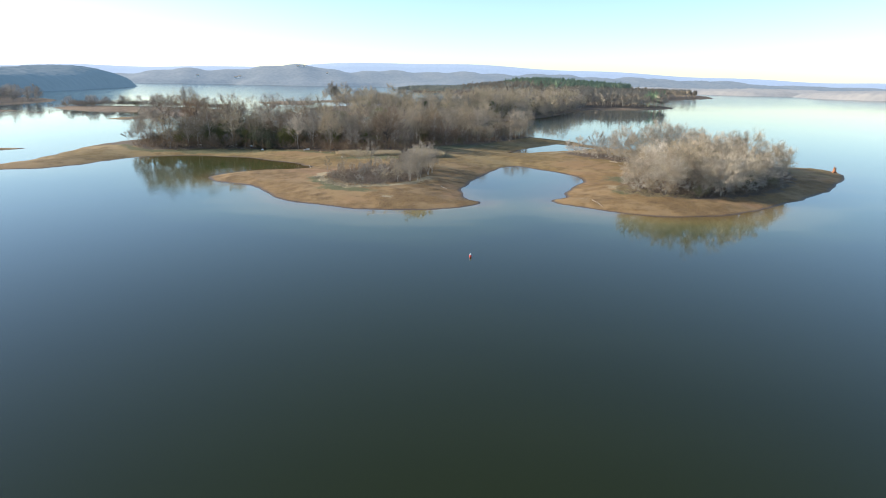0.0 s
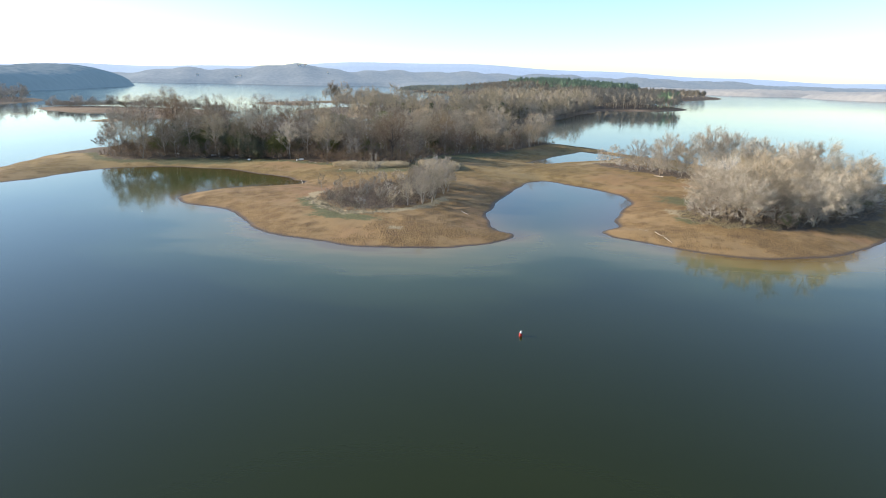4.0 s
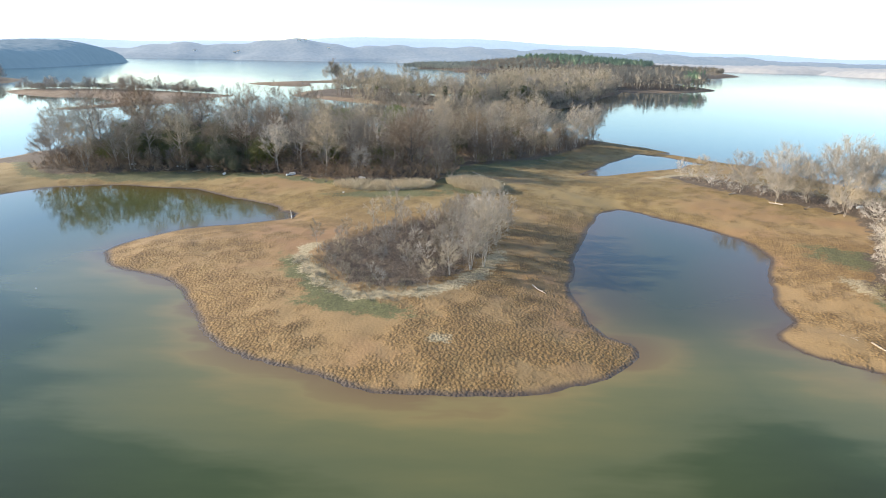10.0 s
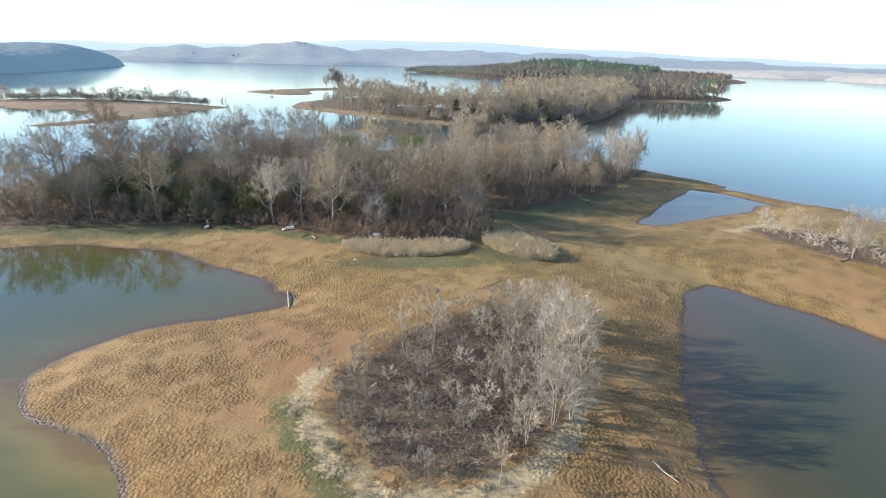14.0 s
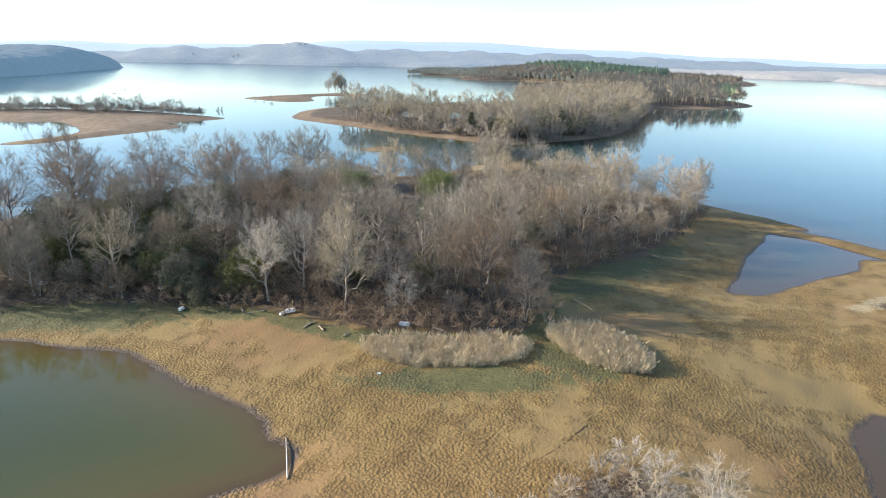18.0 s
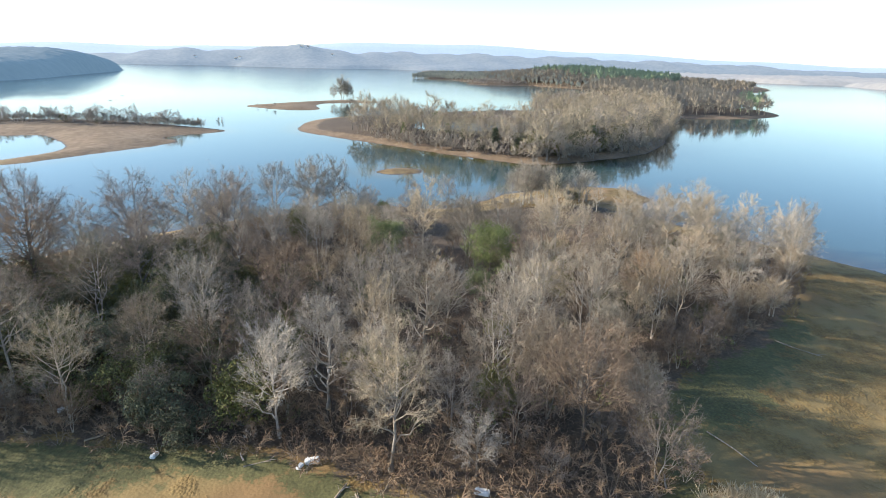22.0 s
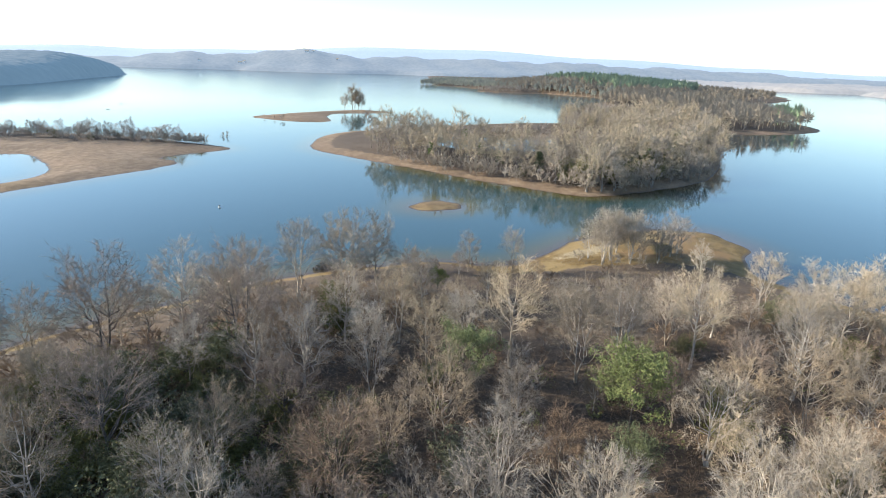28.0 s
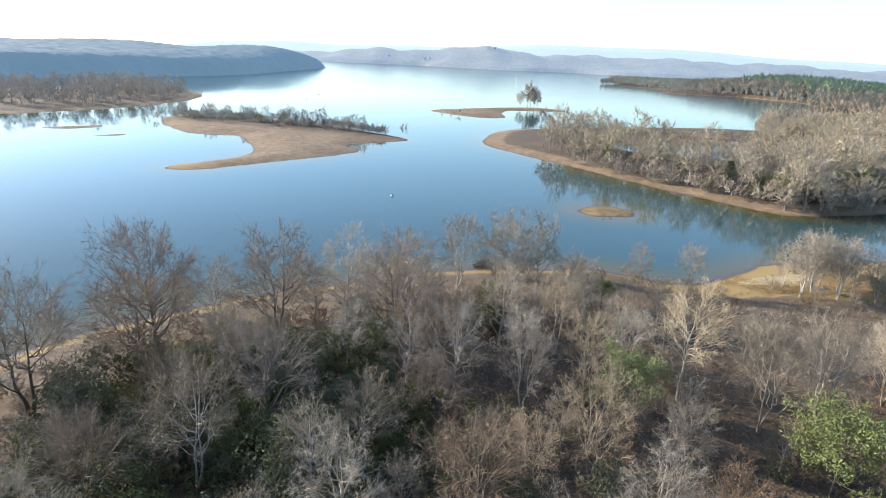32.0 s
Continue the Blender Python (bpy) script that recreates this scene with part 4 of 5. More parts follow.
bar_shrub = [bare_shrub(221 + i, 4.4, 3.6, 5, (TWIG_PALE, TWIG_GREY)[i], BARK, ("low pale tan leafless shrub", "low grey leafless shrub")[i], ON_BAR, 0.018) for i in range(2)]
stand(bar_pale, [(-9, 65, 0.9), (-6.5, 71, 1.05), (-7.5, 76, 1.1), (-4.5, 77, 1.0), (-5.5, 84, 0.95), (-9.5, 70.5, 0.9), (-11.5, 80, 0.8), (-4, 88, 0.75), (-10, 85, 0.8), (-7, 66.5, 0.85), (-3.5, 81, 0.85), (-12, 62, 0.55), (-13, 72, 0.6), (-7.5, 91, 0.6)], rng)
stand(bar_thin, [(-20.8, 78, 1.0), (-24.5, 79.5, 0.7), (-31.8, 69.9, 0.6), (-23, 84, 0.65), (-14.8, 56.6, 0.5), (-28, 74, 0.5)], rng)
stand(bar_shrub, [(x, y, rng.uniform(0.5, 0.8) + 0.4 * max(0.0, min(1.0, (x + 24) / 14))) for x, y in scatter(rng, BUSH_BAR, 3.2, (), 3000, 3.4, 60)], rng)

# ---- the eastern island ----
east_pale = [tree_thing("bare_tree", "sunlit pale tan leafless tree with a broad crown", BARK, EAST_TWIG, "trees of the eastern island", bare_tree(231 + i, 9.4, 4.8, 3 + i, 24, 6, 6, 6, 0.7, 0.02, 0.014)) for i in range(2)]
east_grey = [tree_thing("bare_tree", "small leafless tree with a pinkish-tan crown", BARK, TWIG_GREY, "trees of the eastern island", bare_tree(241 + i, 9.0, 3.6, 2 + i, 20, 6, 6, 6, 0.6, 0.04, 0.013, 0.3)) for i in range(2)]
EAST_CORE = [(48, 60), (48, 52), (54, 50), (66, 52), (80, 59), (93, 72), (103, 90), (94, 98), (80, 90), (66, 84), (55, 74)]
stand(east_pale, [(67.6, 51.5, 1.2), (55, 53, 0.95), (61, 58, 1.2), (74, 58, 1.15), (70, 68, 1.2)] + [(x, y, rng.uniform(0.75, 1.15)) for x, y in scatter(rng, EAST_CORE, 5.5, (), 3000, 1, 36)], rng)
stand(east_grey, [(60, 113, 1.2), (64, 109, 1.0), (70, 104, 1.25), (56, 121, 0.7), (75, 104, 1.2), (52, 128, 0.6), (80, 100, 1.1), (86, 108, 1.0), (67, 115, 0.9), (47.5, 136, 0.6), (95, 104, 0.9), (73, 96, 1.0), (62, 116, 1.2), (67, 106, 1.3), (72, 110, 1.35), (78, 98, 1.3), (83, 104, 1.2), (58, 110, 0.9), (54, 118, 0.9), (50, 131, 0.8), (77, 108, 1.3), (70, 100, 0.9), (65, 98, 0.7), (88, 100, 1.2), (92, 96, 1.2)], rng)
east_shrub = [bare_shrub(251 + i, 4.6, 3.4, 5, (TWIG, TWIG_RED)[i], BARK, ("pale tan leafless shrub by the shore", "red-brown leafless shrub by the shore")[i], "shrubs of the eastern island", 0.022) for i in range(2)]
stand(east_shrub, [(x, y, rng.uniform(0.7, 1.15)) for x, y in scatter(rng, [(46, 60), (46, 53), (51, 48), (62, 48), (76, 54), (66, 62), (52, 66)], 3.8, (), 3000, 0.6, 26)], rng)
grove("island_scrub", "tan leafless scrub on the eastern island", [bare_tree(255 + i, 3.4, 2.3, 3, 8, 4, 4, 3, 0.6, 0.05, 0.026, 0.1, 0.7) for i in range(2)], scatter(rng, BUSH_EAST, 3.6, (), 6000, 0.8, 150), 0.7, 1.3, (GROVE_BARK, GROVE_TWIG), rng)
tangle("undergrowth", "tan brambles on the eastern island", BUSH_EAST, 2500, 1.0, BRAMBLE, rng)
tangle("undergrowth", "brown brambles on the mudflat rise", BUSH_BAR, 3000, 0.9, BRAMBLE, rng, 2.4)
stand(greens, [(62, 50, 0.6), (80, 62, 0.6), (90, 70, 0.55)], rng)

# ---- the northern spit ----
stand(bar_pale, [(-15, 250, 1.6), (-12, 254, 1.5), (-8, 251, 1.45), (-4, 256, 1.3), (-17, 256, 1.3), (-9, 260, 1.2), (-1, 252, 1.1)], rng)
stand(pales, [(4, 258, 0.85), (7, 261, 0.8), (-14, 253, 1.0), (-7, 254, 1.0), (-11, 258, 0.95)], rng)
stand(greens, [(2.5, 260, 0.9)], rng)
stand(bar_shrub, [(-13, 247, 1.0), (-6, 248, 0.9), (0, 253, 1.0), (5, 256, 0.9), (8, 263, 0.7), (-20, 253, 0.9), (-1, 264, 0.8)], rng)
stand(shrubs, [(-70, 238, 0.9), (-64, 240, 1.0), (-76, 234, 1.0), (-58, 236, 0.8)], rng)

# ---- the wooded island to the north ----
ISLE_WOOD = [(-98, 432), (-72, 404), (-42, 377), (-16, 359), (2, 350), (24, 361), (58, 390), (88, 447), (112, 507), (145, 577), (163, 618), (140, 685), (50, 645), (30, 560), (44, 510), (40, 460), (5, 442), (-32, 445), (-66, 472), (-84, 470)]
SHORE_LINE = [(-75, 403), (-38, 370), (0, 344), (25, 356), (62, 388), (92, 446), (116, 506), (146, 574)]
isle = [bare_tree(301 + i, 16.5, 6.2, 1 + i % 2, 18, 5, 4, 3, 1.1, 0.08, 0.055, 0.0) for i in range(3)]
scrub = [bare_tree(311 + i, 5.0, 3.0, 3, 7, 4, 3, 2, 0.6, 0.05, 0.08, 0.1, 0.7) for i in range(2)]
SOUTH_SHORE = [(x, y) for a, b in zip(SHORE_LINE, SHORE_LINE[1:]) for x, y in np.linspace(a, b, 16)]
shore_trees = [(x + rng.normal() * 1.5 + 3, y + rng.normal() * 1.5 - 2) for x, y in SOUTH_SHORE[30::4]]
inner_trees = scatter(rng, ISLE_WOOD, 7.6, (), 14000, 0.5, 340)
grove("island_woods", "tan leafless woods on the northern island", isle, inner_trees[::2] + shore_trees[::3], 0.65, 1.35, (GROVE_BARK, ISLE_TWIG), rng)
grove("island_woods", "grey leafless woods on the northern island", isle, inner_trees[1::2] + shore_trees[1::3] + shore_trees[2::3], 0.6, 1.2, (GROVE_BARK, GROVE_TWIG), rng)
grove("island_scrub", "leafless scrub along the northern island's shore", scrub, scatter(rng, ISLE_WOOD, 9.0, (), 8000, -2.0, 150) + [(x + rng.normal() * 2.5, y + rng.normal() * 2.5) for x, y in SOUTH_SHORE], 0.9, 1.7, (GROVE_BARK, GROVE_TWIG), rng)
stand([slim_pine], [(-15, 364, 0.9), (-30, 380, 0.8), (6, 360, 0.85), (-62, 402, 0.8), (120, 560, 1.1), (135, 600, 1.2)] + [(x, y, rng.uniform(0.7, 1.15)) for x, y in scatter(rng, ISLE_WOOD, 22.0, (), 3000, 3, 22)], rng)
stand(greens, [(-5, 356, 1.1), (14, 361, 1.1), (-22, 368, 1.0), (60, 400, 1.2)] + [(x, y, rng.uniform(1.0, 1.7)) for x, y in scatter(rng, [(2, 352), (24, 362), (58, 392), (90, 450), (112, 510), (95, 500), (60, 430), (20, 385), (-10, 372)], 8.0, (), 3000, 0.5, 34)], rng)
lone = [tree_thing("bare_tree", "lone leafless tree on a low mud bar", BARK, TWIG, "trees on the bars", bare_tree(331, 16.5, 5.6, 2, 24, 5, 5, 4, 1.0, 0.04, 0.045))]
stand(lone, [(-110, 523, 0.9), (-104, 520, 0.75), (-99, 514, 0.6), (-156, 737, 1.7), (-150, 739, 1.45), (-163, 730, 1.0), (-153, 734, 1.3), (-146, 733, 1.1)], rng)

# ---- low islands to the west ----
west = [bare_tree(321 + i, 9.0, 3.4, 1 + i, 18, 4, 5, 4, 1.0, 0.06, 0.036) for i in range(2)]
WEST_TREES = [(-259, 443), (-227, 445), (-203, 440), (-250, 452), (-292, 455), (-305, 452), (-300, 446), (-285, 450), (-273, 447), (-245, 446), (-310, 440), (-266, 452), (-320, 450)]
grove("island_trees", "small leafless grey trees on the low western island", west, WEST_TREES + [(rng.uniform(-335, -205), 448 + rng.normal() * 7) for i in range(30)], 0.45, 1.3, (GROVE_BARK, SCRUB_TWIG), rng)
grove("island_scrub", "grey-brown leafless scrub along the low western island", scrub, [(rng.uniform(-340, -190), 445 + rng.normal() * 10) for i in range(240)] + [(-200, 610), (-192, 606), (-212, 622)], 0.5, 1.15, (GROVE_BARK, SCRUB_TWIG), rng)
stand(greens, [(-318, 442, 0.6), (-272, 440, 0.7), (-250, 437, 0.6)], rng)
FAR_CORE = [(-455, 590), (-428, 545), (-424, 500), (-428, 450), (-450, 415), (-520, 420), (-580, 510), (-590, 650), (-520, 640)]
grove("island_woods", "grey leafless woods on the far western island", isle, scatter(rng, FAR_CORE, 9.5, (), 6000, 2, 120), 0.6, 1.0, (GROVE_BARK, SCRUB_TWIG), rng)
grove("island_scrub", "grey scrub along the far western island", scrub, scatter(rng, FAR_CORE, 9.0, (), 6000, -1, 130), 0.8, 1.5, (GROVE_BARK, SCRUB_TWIG), rng)


# ---- far woods on the headland ----
def far_wood(name, label, places, high, mat, rng, needles=False):
    trunks, points = [], []
    zs = height_at(places)
    for (x, y), z in zip(places, zs):
        h = high * rng.uniform(0.75, 1.2)
        base = np.array([x, y, z])
        trunks.append([*base, *(base + [0, 0, h * 0.7]), 0.28, 0.12])
        wide = h * (0.24 if needles else 0.30) * rng.uniform(0.8, 1.25)
        d = rng.normal(size=(56, 3)) * [1, 1, 0.8] + [0, 0, 0.25]
        d /= np.linalg.norm(d, axis=1, keepdims=True)
        mid = base + [0, 0, h * 0.56]
        for e in mid + d * [wide, wide, h * 0.42] * rng.uniform(0.75, 1.1, (56, 1)):
            p = mid + (e - mid) * 0.35 - [0, 0, h * 0.08]
            points.append([*p, *e, rng.uniform(0.3, 0.55) * (1.5 if needles else 1.0) * (1.6 if y > 1000 else 1.0)])
    me = as_mesh(name, *join(rods(trunks, 4), spikes(points)), mat)
    return tagged(new(name, me), label, "woods", kind="stuff")


ISLE_NORTH = [(-110, 545), (-70, 575), (0, 625), (60, 648), (150, 690), (130, 640), (70, 630), (60, 580), (0, 575), (-60, 555)]
HEAD_NEAR = [(150, 640), (228, 630), (275, 665), (294, 728), (292, 800), (300, 900), (230, 880), (190, 800), (165, 700)]
HEAD_MID = [(135, 690), (190, 780), (300, 870), (400, 1090), (620, 1400), (600, 1900), (60, 1900), (38, 1440), (160, 1310), (238, 1150), (158, 1010), (195, 905), (165, 800)]
HEAD_PINES = [(150, 1420), (190, 1335), (262, 1190), (380, 1230), (440, 1400), (350, 1560), (210, 1560), (150, 1480)]
HEAD_WEST = [(-110, 1640), (-50, 1625), (60, 1500), (160, 1600), (200, 1900), (-100, 2000)]
def in_pines(p):
    return inside_by(HEAD_PINES, np.array([p[0]]), np.array([p[1]]))[0] > 4


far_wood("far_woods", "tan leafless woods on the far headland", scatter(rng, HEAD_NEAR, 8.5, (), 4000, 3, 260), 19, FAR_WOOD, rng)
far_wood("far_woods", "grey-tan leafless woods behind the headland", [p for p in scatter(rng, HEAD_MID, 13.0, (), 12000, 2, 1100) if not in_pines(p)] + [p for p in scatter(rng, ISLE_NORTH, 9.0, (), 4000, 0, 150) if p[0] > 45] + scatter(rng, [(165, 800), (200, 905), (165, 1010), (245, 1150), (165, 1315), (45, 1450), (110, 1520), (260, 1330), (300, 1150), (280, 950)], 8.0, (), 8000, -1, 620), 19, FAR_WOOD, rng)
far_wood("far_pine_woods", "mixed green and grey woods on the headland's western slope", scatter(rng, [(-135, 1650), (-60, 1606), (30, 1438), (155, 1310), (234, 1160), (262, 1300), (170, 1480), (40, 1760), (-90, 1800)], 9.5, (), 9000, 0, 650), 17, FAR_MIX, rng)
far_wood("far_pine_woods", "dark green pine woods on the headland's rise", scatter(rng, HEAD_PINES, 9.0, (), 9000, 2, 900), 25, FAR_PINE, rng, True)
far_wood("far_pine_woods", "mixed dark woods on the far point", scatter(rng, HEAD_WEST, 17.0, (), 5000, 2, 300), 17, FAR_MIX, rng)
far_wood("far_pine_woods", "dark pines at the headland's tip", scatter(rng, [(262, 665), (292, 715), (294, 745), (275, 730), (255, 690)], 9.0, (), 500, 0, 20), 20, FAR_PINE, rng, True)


grove("marsh_scrub", "low grey scrub on a marshy islet before the headland", scrub, scatter(rng, MARSH, 6.0, (), 3000, 0, 90), 1.0, 1.9, (GROVE_BARK, SCRUB_TWIG), rng)


# ---- reeds and dry grass ----
def reed_bed(name, label, outline, count, high, mat, rng, lean=0.3, plume=True):
    """Dead stalks in tufts, each tuft of its own height and lean."""
    feet = np.array(scatter(rng, outline, 0.0, (), count, 0.0, count // 8))
    rows = []
    for (x, y), z in zip(feet, height_at(feet)):
        tall, bow = high * rng.uniform(0.6, 1.15), rng.normal(size=2) * lean * 0.6
        for _ in range(8):
            h = tall * rng.uniform(0.6, 1.1)
            w = np.array([*(bow + rng.normal(size=2) * lean), 1.0])
            b = np.array([x + rng.normal() * 0.22, y + rng.normal() * 0.22, z - 0.05])
            e = b + w * h
            rows.append([*b, *e, 0.022])
            q = b + w * h * rng.uniform(0.3, 0.7)
            rows.append([*q, *(q + np.array([rng.normal() * 0.4, rng.normal() * 0.4, 0.35]) * h * 0.5), 0.02])
            if plume:
                rows.append([*(e - w * 0.22 * h), *(e + w * 0.10 * h + [bow[0] * 0.3, bow[1] * 0.3, 0]), 0.042])
    return tagged(new(name, as_mesh(name, *spikes(rows), mat)), label, "reeds" if plume else "grass", kind="stuff")


REED_A = [(-38.5, 120), (-36, 116), (-30, 114), (-22, 114), (-17, 116), (-15.5, 120), (-20, 122.5), (-28, 121), (-34, 122)]
REED_B = [(-12.5, 123.5), (-10, 117), (-5.5, 113.2), (-0.5, 113.5), (-0.3, 118), (-3.5, 124.5), (-8, 126.5)]
reed_bed("reed_bed", "pale dry reeds along the edge of the wood", REED_A, 8000, 1.25, REED, rng, 0.3)
reed_bed("reed_bed", "round island of pale dry reeds on the mud", REED_B, 9600, 1.45, REED, rng, 0.26)
TUSSOCK = [(-35, 68), (-31, 60), (-26, 54), (-19, 52.5), (-13, 55), (-17, 59), (-24, 62), (-29, 69)]
reed_bed("dry_grass", "straw-coloured dead grass round the shrubs", TUSSOCK, 2600, 0.5, STRAW, rng, 0.5, False)
reed_bed("dry_grass", "straw-coloured dead grass at the island's edge", [(45, 62), (44, 52), (50, 46.5), (60, 46.5), (60, 50), (52, 51), (49, 60)], 1400, 0.6, STRAW, rng, 0.6, False)
reed_bed("dry_grass", "tan marsh grass between wood and spit", [(-46, 214), (-30, 212), (-12, 222), (10, 231), (18, 246), (6, 262), (-14, 262), (-32, 246), (-46, 240)], 4200, 0.8, MARSH_GRASS, rng, 0.5, False)


# ---- driftwood, floats and posts ----
def log(name, label, a, b, r, rng, mat, snags=3, group="driftwood on the shore", lift=0.0):
    """A fallen trunk from a to b, with broken limbs, lying on the ground."""
    t = thing(name, label, "log", group)
    za, zb = np.maximum(height_at([a, b]), -0.1)
    p, q = np.array([*a, za + r * 0.7]), np.array([*b, zb + r * 0.6 + lift])
    mid = (p + q) / 2 + np.array([*(rng.normal(size=2) * np.linalg.norm(q - p) * (0.05 if snags else 0.006)), 0])
    part("trunk", as_mesh("trunk", *rods([[*p, *mid, r, r * 0.85], [*mid, *q, r * 0.85, r * 0.45]], 8), mat, True), mat, t)
    for _ in range(snags):
        s = p + (q - p) * rng.uniform(0.3, 0.95)
        w = turned(rng, unit(q - p), 55)
        w[2] = abs(w[2]) * 0.6
        part("limb", as_mesh("limb", *spikes([[*s, *(s + w * rng.uniform(0.6, 1.8)), r * 0.45]]), mat), mat, t)
    return t


log("driftwood_log", "pale stripped log lying on the mudflat", (-0.6, 61.2), (0.8, 58.6), 0.075, rng, DRIFT, 2)
log("driftwood_log", "long bleached trunk lying at the waterline", (34.9, 45.6), (36.0, 39.9), 0.11, rng, DRIFT, 2)
log("driftwood_log", "short bleached stick on the mud", (32.6, 47.6), (33.8, 46.2), 0.08, rng, DRIFT, 1)
log("driftwood_log", "thin fallen pole lying on shaded mud", (15.5, 162.5), (20.5, 158.5), 0.12, rng, DRIFT, 2)
log("driftwood_log", "thin stick lying on shaded grass", (-6, 137), (-3, 131), 0.08, rng, DRIFT, 1)
EDGE = [(-92, 133), (-84, 134), (-76, 133.5), (-58.5, 130.5), (-56.5, 129.5), (-47, 125.5), (-45, 124.5), (-41, 122.5), (-37.5, 122), (-28, 124.5), (-20, 124.5), (-14, 128),
        (57, 108), (61, 104), (65, 100), (70, 96.5), (74, 103), (52, 117), (-62, 408), (-45, 384), (-30, 370), (-8, 352), (10, 350), (-80, 414)]
for x, y in EDGE:
    a = rng.uniform(0, 3.1)
    n = rng.uniform(1.2, 3.0) * (2.0 if y > 300 else 1.0)
    log("driftwood_log", "bleached driftwood log stranded below the trees", (x - math.cos(a) * n / 2, y - math.sin(a) * n / 2), (x + math.cos(a) * n / 2, y + math.sin(a) * n / 2), rng.uniform(0.08, 0.17), rng, DRIFT, 3)


def float_block(x, y, turn, size, label):
    """A stranded dock float: a dented plastic drum block with a ribbed band and end caps."""
    t = thing("dock_float", label, "float", "stranded dock floats")
    bm = bmesh.new()
    bmesh.ops.create_cube(bm, size=1.0)
    bmesh.ops.scale(bm, vec=(1.5, 0.75, 0.6), verts=bm.verts)
    bmesh.ops.bevel(bm, geom=bm.edges[:], offset=0.12, segments=3, affect="EDGES")
    for v in bm.verts:
        v.co += Vector(noise.noise_vector(v.co * 2.1)) * 0.05
    part("body", bm, WHITE, t)
    for k in (-0.4, 0.4):
        bm = bmesh.new()
        bmesh.ops.create_cube(bm, size=1.0)
        bmesh.ops.scale(bm, vec=(0.07, 0.80, 0.65), verts=bm.verts)
        bmesh.ops.bevel(bm, geom=bm.edges[:], offset=0.03, segments=2, affect="EDGES")
        bmesh.ops.translate(bm, vec=(k, 0, 0), verts=bm.verts)
        part("rib", bm, WHITE, t)
    t.matrix_basis = pose(x, y, float(height_at([(x, y)])[0]) + 0.25 * size, rng.uniform(-8, 8), rng.uniform(-10, 10), turn) @ Matrix.Scale(size, 4)
    return t


for x, y, a, s, words in ((-33, 125.5, -10, 1.0, "white plastic dock float stranded among brown shrubs"), (-50.8, 129.8, 15, 1.0, "white plastic dock float stranded at the wood's edge"), (-51.9, 129.0, 70, 0.6, "small white float beside a larger one"),
                           (-68, 130.6, 80, 0.7, "upright white float on the green mud edge"), (-74.5, 138, -20, 0.9, "white float half hidden beside an evergreen shrub"), (-73, 138.6, 30, 0.7, "white float half hidden beside an evergreen shrub"),
                           (-82.5, 138, 35, 0.9, "weathered white float under bare bushes"), (-95, 139, 10, 0.9, "weathered white float under bare bushes"), (-35.2, 112.3, 0, 0.32, "small pale block on the open mud"), (72.5, 104.8, 20, 0.9, "pale stranded float by the island scrub")):
    float_block(x, y, a, s, words)


def post(x, y, high, r, label, lean=4.0):
    t = thing("mooring_post", label, "post")
    part("shaft", as_mesh("shaft", *join(rods([[0, 0, -0.6, 0.02, 0.01, high * 0.5, r, r * 0.95], [0.02, 0.01, high * 0.5, 0.05, 0, high, r * 0.95, r * 0.9]], 10)), DRIFT, True), DRIFT, t)
    bm = bmesh.new()
    bmesh.ops.create_cone(bm, cap_ends=True, segments=10, radius1=r * 1.05, radius2=r * 0.7, depth=0.1)
    bmesh.ops.translate(bm, vec=(0.05, 0, high + 0.03), verts=bm.verts)
    part("cap", bm, WHITE, t, "pale weathered top")
    t.matrix_basis = pose(x, y, float(height_at([(x, y)])[0]), lean, -3, 0)
    return t


log("driftwood_log", "long straight bleached pole lying on bare mud by the bay", (-42.0, 94.2), (-43.9, 100.8), 0.09, rng, POLE, 0)
post(-66.5, 58.0, 0.7, 0.1, "short dark post in silty shallows", 10)


def buoy(x, y):
    t = thing("channel_buoy", "small red and white buoy floating on green water", "buoy")
    for name, z, r1, r2, h, mat in (("float", 0.05, 0.26, 0.26, 0.34, RED), ("body", 0.36, 0.22, 0.20, 0.32, RED), ("top", 0.66, 0.20, 0.10, 0.34, WHITE)):
        bm = bmesh.new()
        bmesh.ops.create_cone(bm, cap_ends=True, segments=20, radius1=r1, radius2=r2, depth=h)
        bmesh.ops.bevel(bm, geom=[e for e in bm.edges if abs(e.verts[0].co.z - e.verts[1].co.z) < 1e-5], offset=0.03, segments=2, affect="EDGES")
        bmesh.ops.translate(bm, vec=(0, 0, z), verts=bm.verts)
        part(name, bm, mat, t, {"top": "white cone top", "body": "red band"}.get(name, ""))
    t.matrix_basis = pose(x, y, 0, 4, 6, 0) @ Matrix.Scale(0.75, 4)
    return t


buoy(4.5, -0.3)


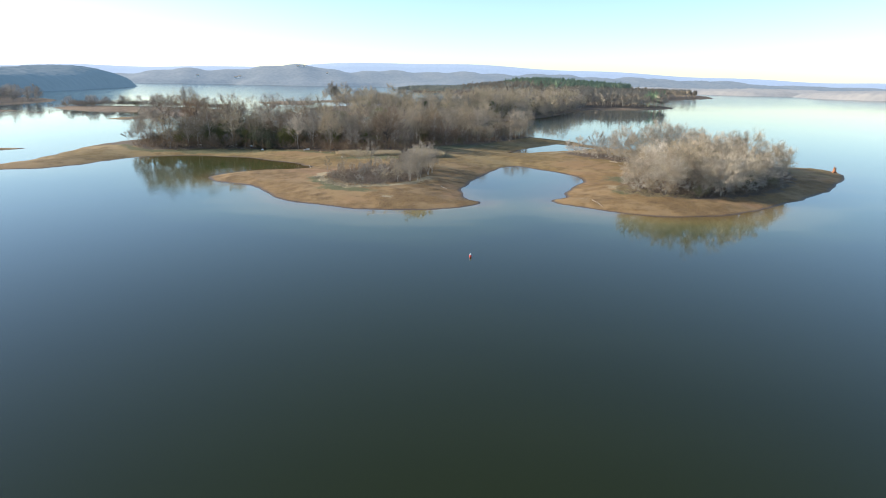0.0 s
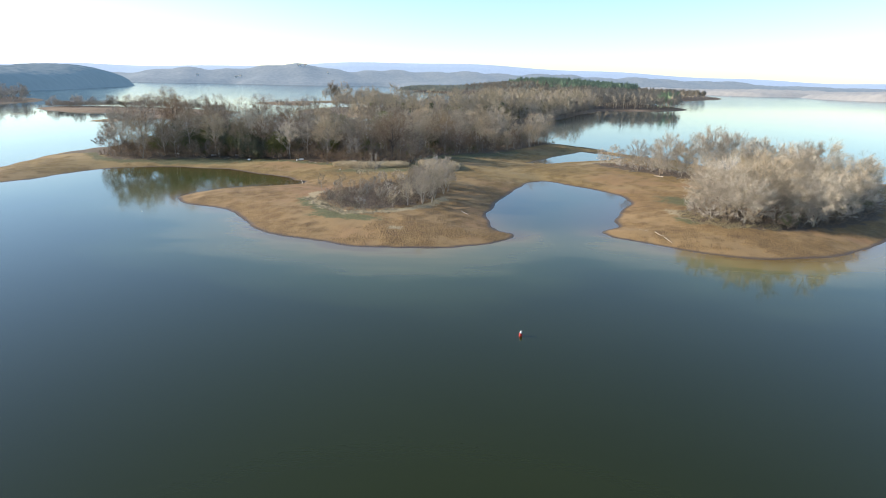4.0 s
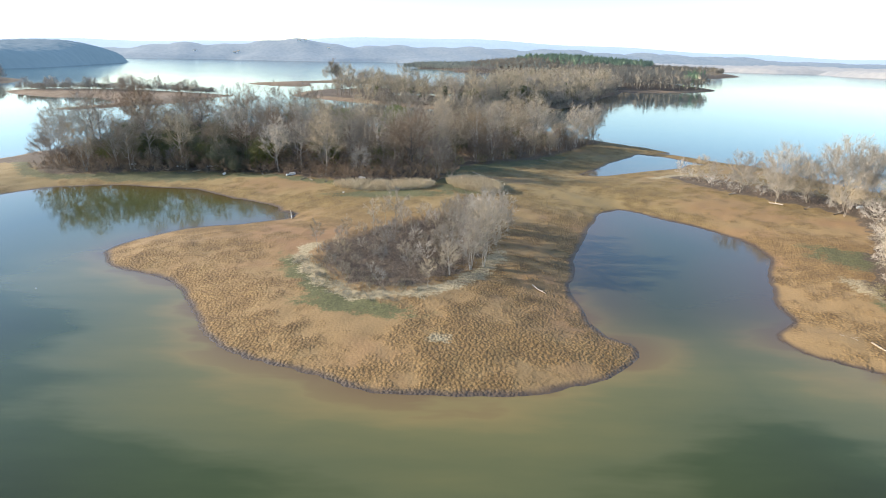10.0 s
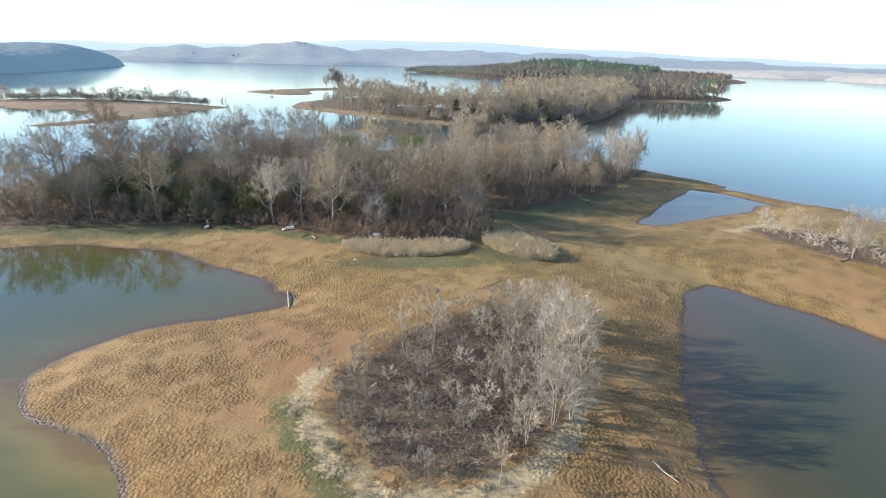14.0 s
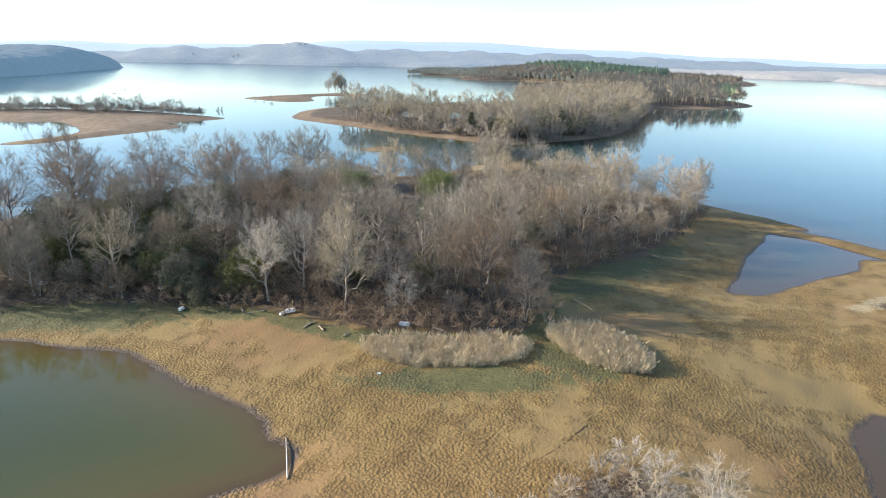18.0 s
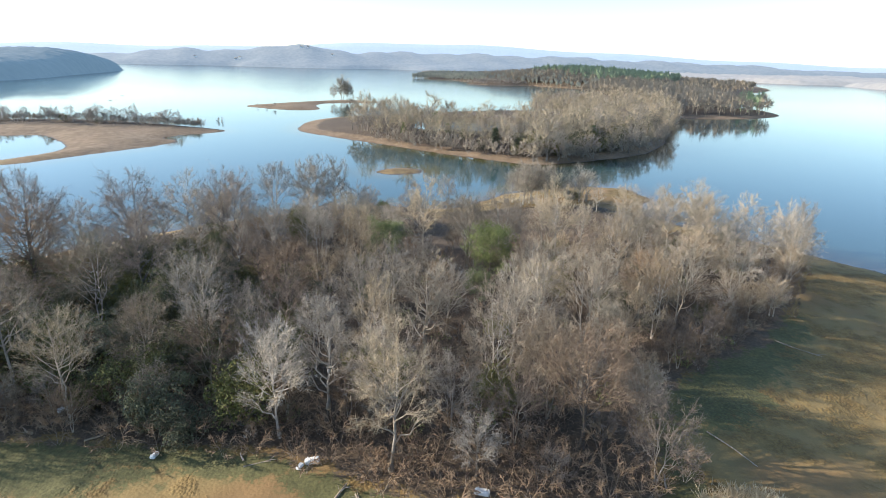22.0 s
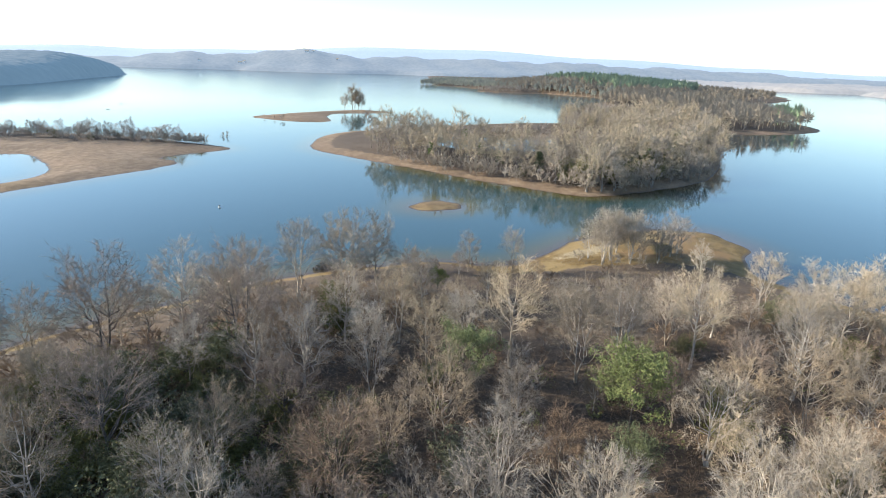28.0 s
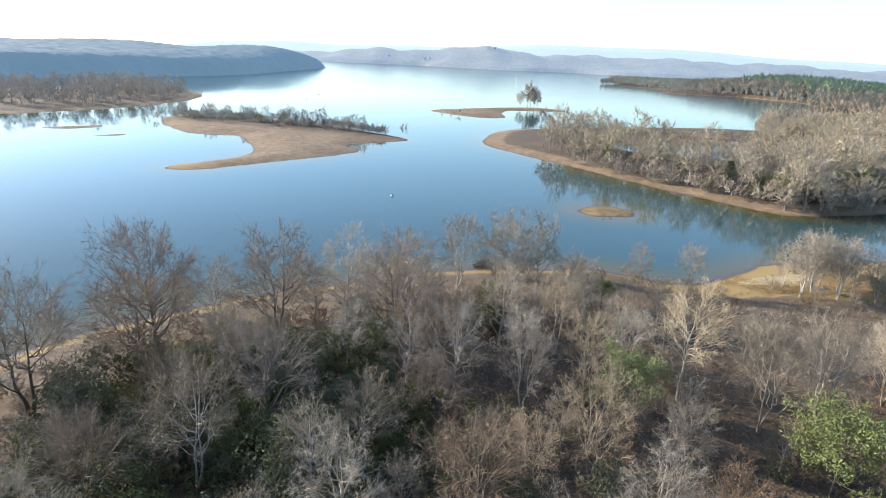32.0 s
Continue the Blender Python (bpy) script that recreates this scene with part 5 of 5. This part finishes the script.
def stump(x, y):
    t = thing("tree_stump", "reddish broken stump standing on the island's tip", "stump")
    rows = [[0, 0, -0.2, 0.05, 0, 0.9, 0.62, 0.45], [0.05, 0, 0.9, 0.0, 0.1, 1.5, 0.45, 0.38]]
    part("trunk", as_mesh("trunk", *rods(rows, 10), RUST, True), RUST, t)
    for a in range(5):
        c, s = math.cos(a * 1.26), math.sin(a * 1.26)
        part("splinter", as_mesh("splinter", *spikes([[0.3 * c, 0.3 * s, 1.3, 0.36 * c, 0.34 * s, 1.9 + 0.3 * (a % 3), 0.14]]), RUST), RUST, t)
    for a in range(4):
        c, s = math.cos(a * 1.57 + 0.4), math.sin(a * 1.57 + 0.4)
        part("root", as_mesh("root", *spikes([[0.3 * c, 0.3 * s, 0.4, 1.3 * c, 1.3 * s, -0.1, 0.2]]), RUST), RUST, t)
    t.matrix_basis = pose(x, y, float(height_at([(x, y)])[0]), 0, 3, 20)
    return t


stump(129.0, 104.0)


# ---- small marks of the far shores and the mud ----
def house(x, y, turn, wide, label):
    t = thing("house", label, "house", "houses on the far hills")
    bm = bmesh.new()
    bmesh.ops.create_cube(bm, size=1.0)
    bmesh.ops.scale(bm, vec=(wide, 9.0, 7.0), verts=bm.verts)
    bmesh.ops.translate(bm, vec=(0, 0, 3.5), verts=bm.verts)
    part("wall", bm, WHITE, t)
    bm = bmesh.new()
    v = [bm.verts.new(c) for c in ((-wide / 2 - 0.6, -5.2, 6.9), (wide / 2 + 0.6, -5.2, 6.9), (wide / 2 + 0.6, 5.2, 6.9), (-wide / 2 - 0.6, 5.2, 6.9), (-wide / 2 - 0.6, 0, 10.5), (wide / 2 + 0.6, 0, 10.5))]
    for f in ((0, 1, 5, 4), (2, 3, 4, 5), (0, 4, 3), (1, 2, 5), (3, 2, 1, 0)):
        bm.faces.new([v[i] for i in f])
    part("roof", bm, BARK, t, "grey pitched roof")
    for k in (-0.3, 0.0, 0.3):
        bm = bmesh.new()
        bmesh.ops.create_cube(bm, size=1.0)
        bmesh.ops.scale(bm, vec=(1.6, 0.2, 1.8), verts=bm.verts)
        bmesh.ops.translate(bm, vec=(k * wide, -4.55, 3.8), verts=bm.verts)
        part("window", bm, BARK_DARK, t)
    t.matrix_basis = pose(x, y, float(north_hill(np.array([x]), np.array([y]))[0]) - 0.5, 0, 0, turn)
    return t


for x, y, a, w in ((-1105, 3120, 10, 16), (-1092, 3140, -8, 13), (-800, 3230, 5, 18), (-770, 3245, 0, 14), (-1290, 3080, 15, 12), (-640, 3200, 0, 12)):
    house(x, y, a, w, "small white house among trees on the far hill")


def marker(x, y):
    t = thing("channel_marker", "slim dark channel marker standing in open water", "marker")
    part("pile", as_mesh("pile", *rods([[0, 0, -2, 0, 0, 5.0, 0.25, 0.22]], 8), BARK_DARK, True), BARK_DARK, t)
    bm = bmesh.new()
    bmesh.ops.create_cube(bm, size=1.0)
    bmesh.ops.scale(bm, vec=(1.3, 0.12, 1.3), verts=bm.verts)
    bmesh.ops.bevel(bm, geom=bm.edges[:], offset=0.03, segments=1, affect="EDGES")
    bmesh.ops.translate(bm, vec=(0, -0.3, 4.6), verts=bm.verts)
    part("board", bm, BARK_DARK, t)
    t.matrix_basis = pose(x, y, 0)
    return t


marker(-566, 1366)


def drag_mark(label, pts):
    """Broken crumbs of damp mud pushed up along a track."""
    q = np.array(pts, float)
    r = np.random.RandomState(len(pts) * 7 + int(abs(pts[0][0]) * 10))
    rows, n = [], 16
    for i in range(len(q) - 1):
        a, b, c, d = q[max(i - 1, 0)], q[i], q[i + 1], q[min(i + 2, len(q) - 1)]
        for k in range(n):
            if r.uniform() < 0.2:
                continue
            ends = [0.5 * (2 * b + (c - a) * u + (2 * a - 5 * b + 4 * c - d) * u**2 + (3 * b - a - 3 * c + d) * u**3) + r.normal(size=2) * 0.05 for u in (k / n, (k + 1.1) / n)]
            za, zb = height_at(ends) + [unevenness(*e) for e in ends]
            w = r.uniform(0.03, 0.055)
            rows.append([*ends[0], za, *ends[1], zb, w, w * r.uniform(0.5, 1.0)])
    return tagged(new("mud_track", as_mesh("mud_track", *rods(rows, 6), DAMP, True)), label, "track", kind="stuff")


drag_mark("curved tyre track pressed into the drying mud", [(-11.8, 114.0), (-9.5, 111.6), (-8.6, 107.7), (-9.0, 105.2)])
drag_mark("long curved tyre track pressed into the drying mud", [(-14.6, 109.4), (-11.0, 107.2), (-9.1, 104.0), (-8.4, 100.0), (-10.0, 97.2), (-11.9, 94.6)])
drag_mark("faint tyre track curving over rough mud", [(-9.2, 104.8), (-12.1, 101.2), (-16.1, 97.1), (-20.1, 94.3)])
drag_mark("short drag mark across smooth pale mud", [(-5.4, 109.9), (-3.1, 109.2), (-0.4, 108.6)])
for x, y in ((-389, 722), (-363, 652)):
    log("driftwood_log", "waterlogged snag breaking the open water", (x - 1.6, y), (x + 1.6, y + 0.4), 0.22, rng, BARK_DARK, 2, "snags in open water", 0.1)


def brush_pile(x, y, wide, high):
    """A mound of cut and drifted branches."""
    t = thing("brush_pile", "dark brown heap of dead branches on the shore", "brush pile")
    r = np.random.RandomState(71)
    rows = []
    for _ in range(420):
        a, d = r.uniform(0, 6.28), wide * 0.5 * math.sqrt(r.uniform(0, 1))
        p = np.array([math.cos(a) * d, math.sin(a) * d, high * r.uniform(0, 1) * (1 - (2 * d / wide) ** 2)])
        w = unit(np.array([r.normal(), r.normal(), r.normal() * 0.35])) * r.uniform(0.5, 1.4)
        rows.append([*(p - w * 0.5), *(p + w * 0.5), 0.05])
    part("branches", as_mesh("branches", *spikes(rows), BARK_DARK), BARK_DARK, t)
    part("root", as_mesh("root", *rods([[-0.8, 0, 0.1, 0.9, 0.4, high * 0.9, 0.3, 0.12], [0.6, -0.5, 0.1, -0.3, 0.5, high * 0.8, 0.22, 0.1]], 8), BARK_DARK, True), BARK_DARK, t)
    t.matrix_basis = pose(x, y, float(height_at([(x, y)])[0]), 0, 0, 15)
    return t


brush_pile(-81.0, 244.5, 5.0, 2.0)


def mooring_buoy(x, y):
    t = thing("mooring_buoy", "pale round mooring buoy with a dark top, afloat", "buoy")
    for name, z, r1, r2, h, mat in (("float", 0.12, 0.50, 0.42, 0.5, WHITE), ("collar", 0.42, 0.30, 0.26, 0.14, BARK_DARK), ("top", 0.62, 0.18, 0.10, 0.3, BARK_DARK)):
        bm = bmesh.new()
        bmesh.ops.create_cone(bm, cap_ends=True, segments=20, radius1=r1, radius2=r2, depth=h)
        bmesh.ops.bevel(bm, geom=[e for e in bm.edges if abs(e.verts[0].co.z - e.verts[1].co.z) < 1e-5], offset=0.04, segments=2, affect="EDGES")
        bmesh.ops.translate(bm, vec=(0, 0, z), verts=bm.verts)
        part(name, bm, mat, t)
    t.matrix_basis = pose(x, y, 0, 3, -5, 0)
    return t


mooring_buoy(-127.0, 301.0)
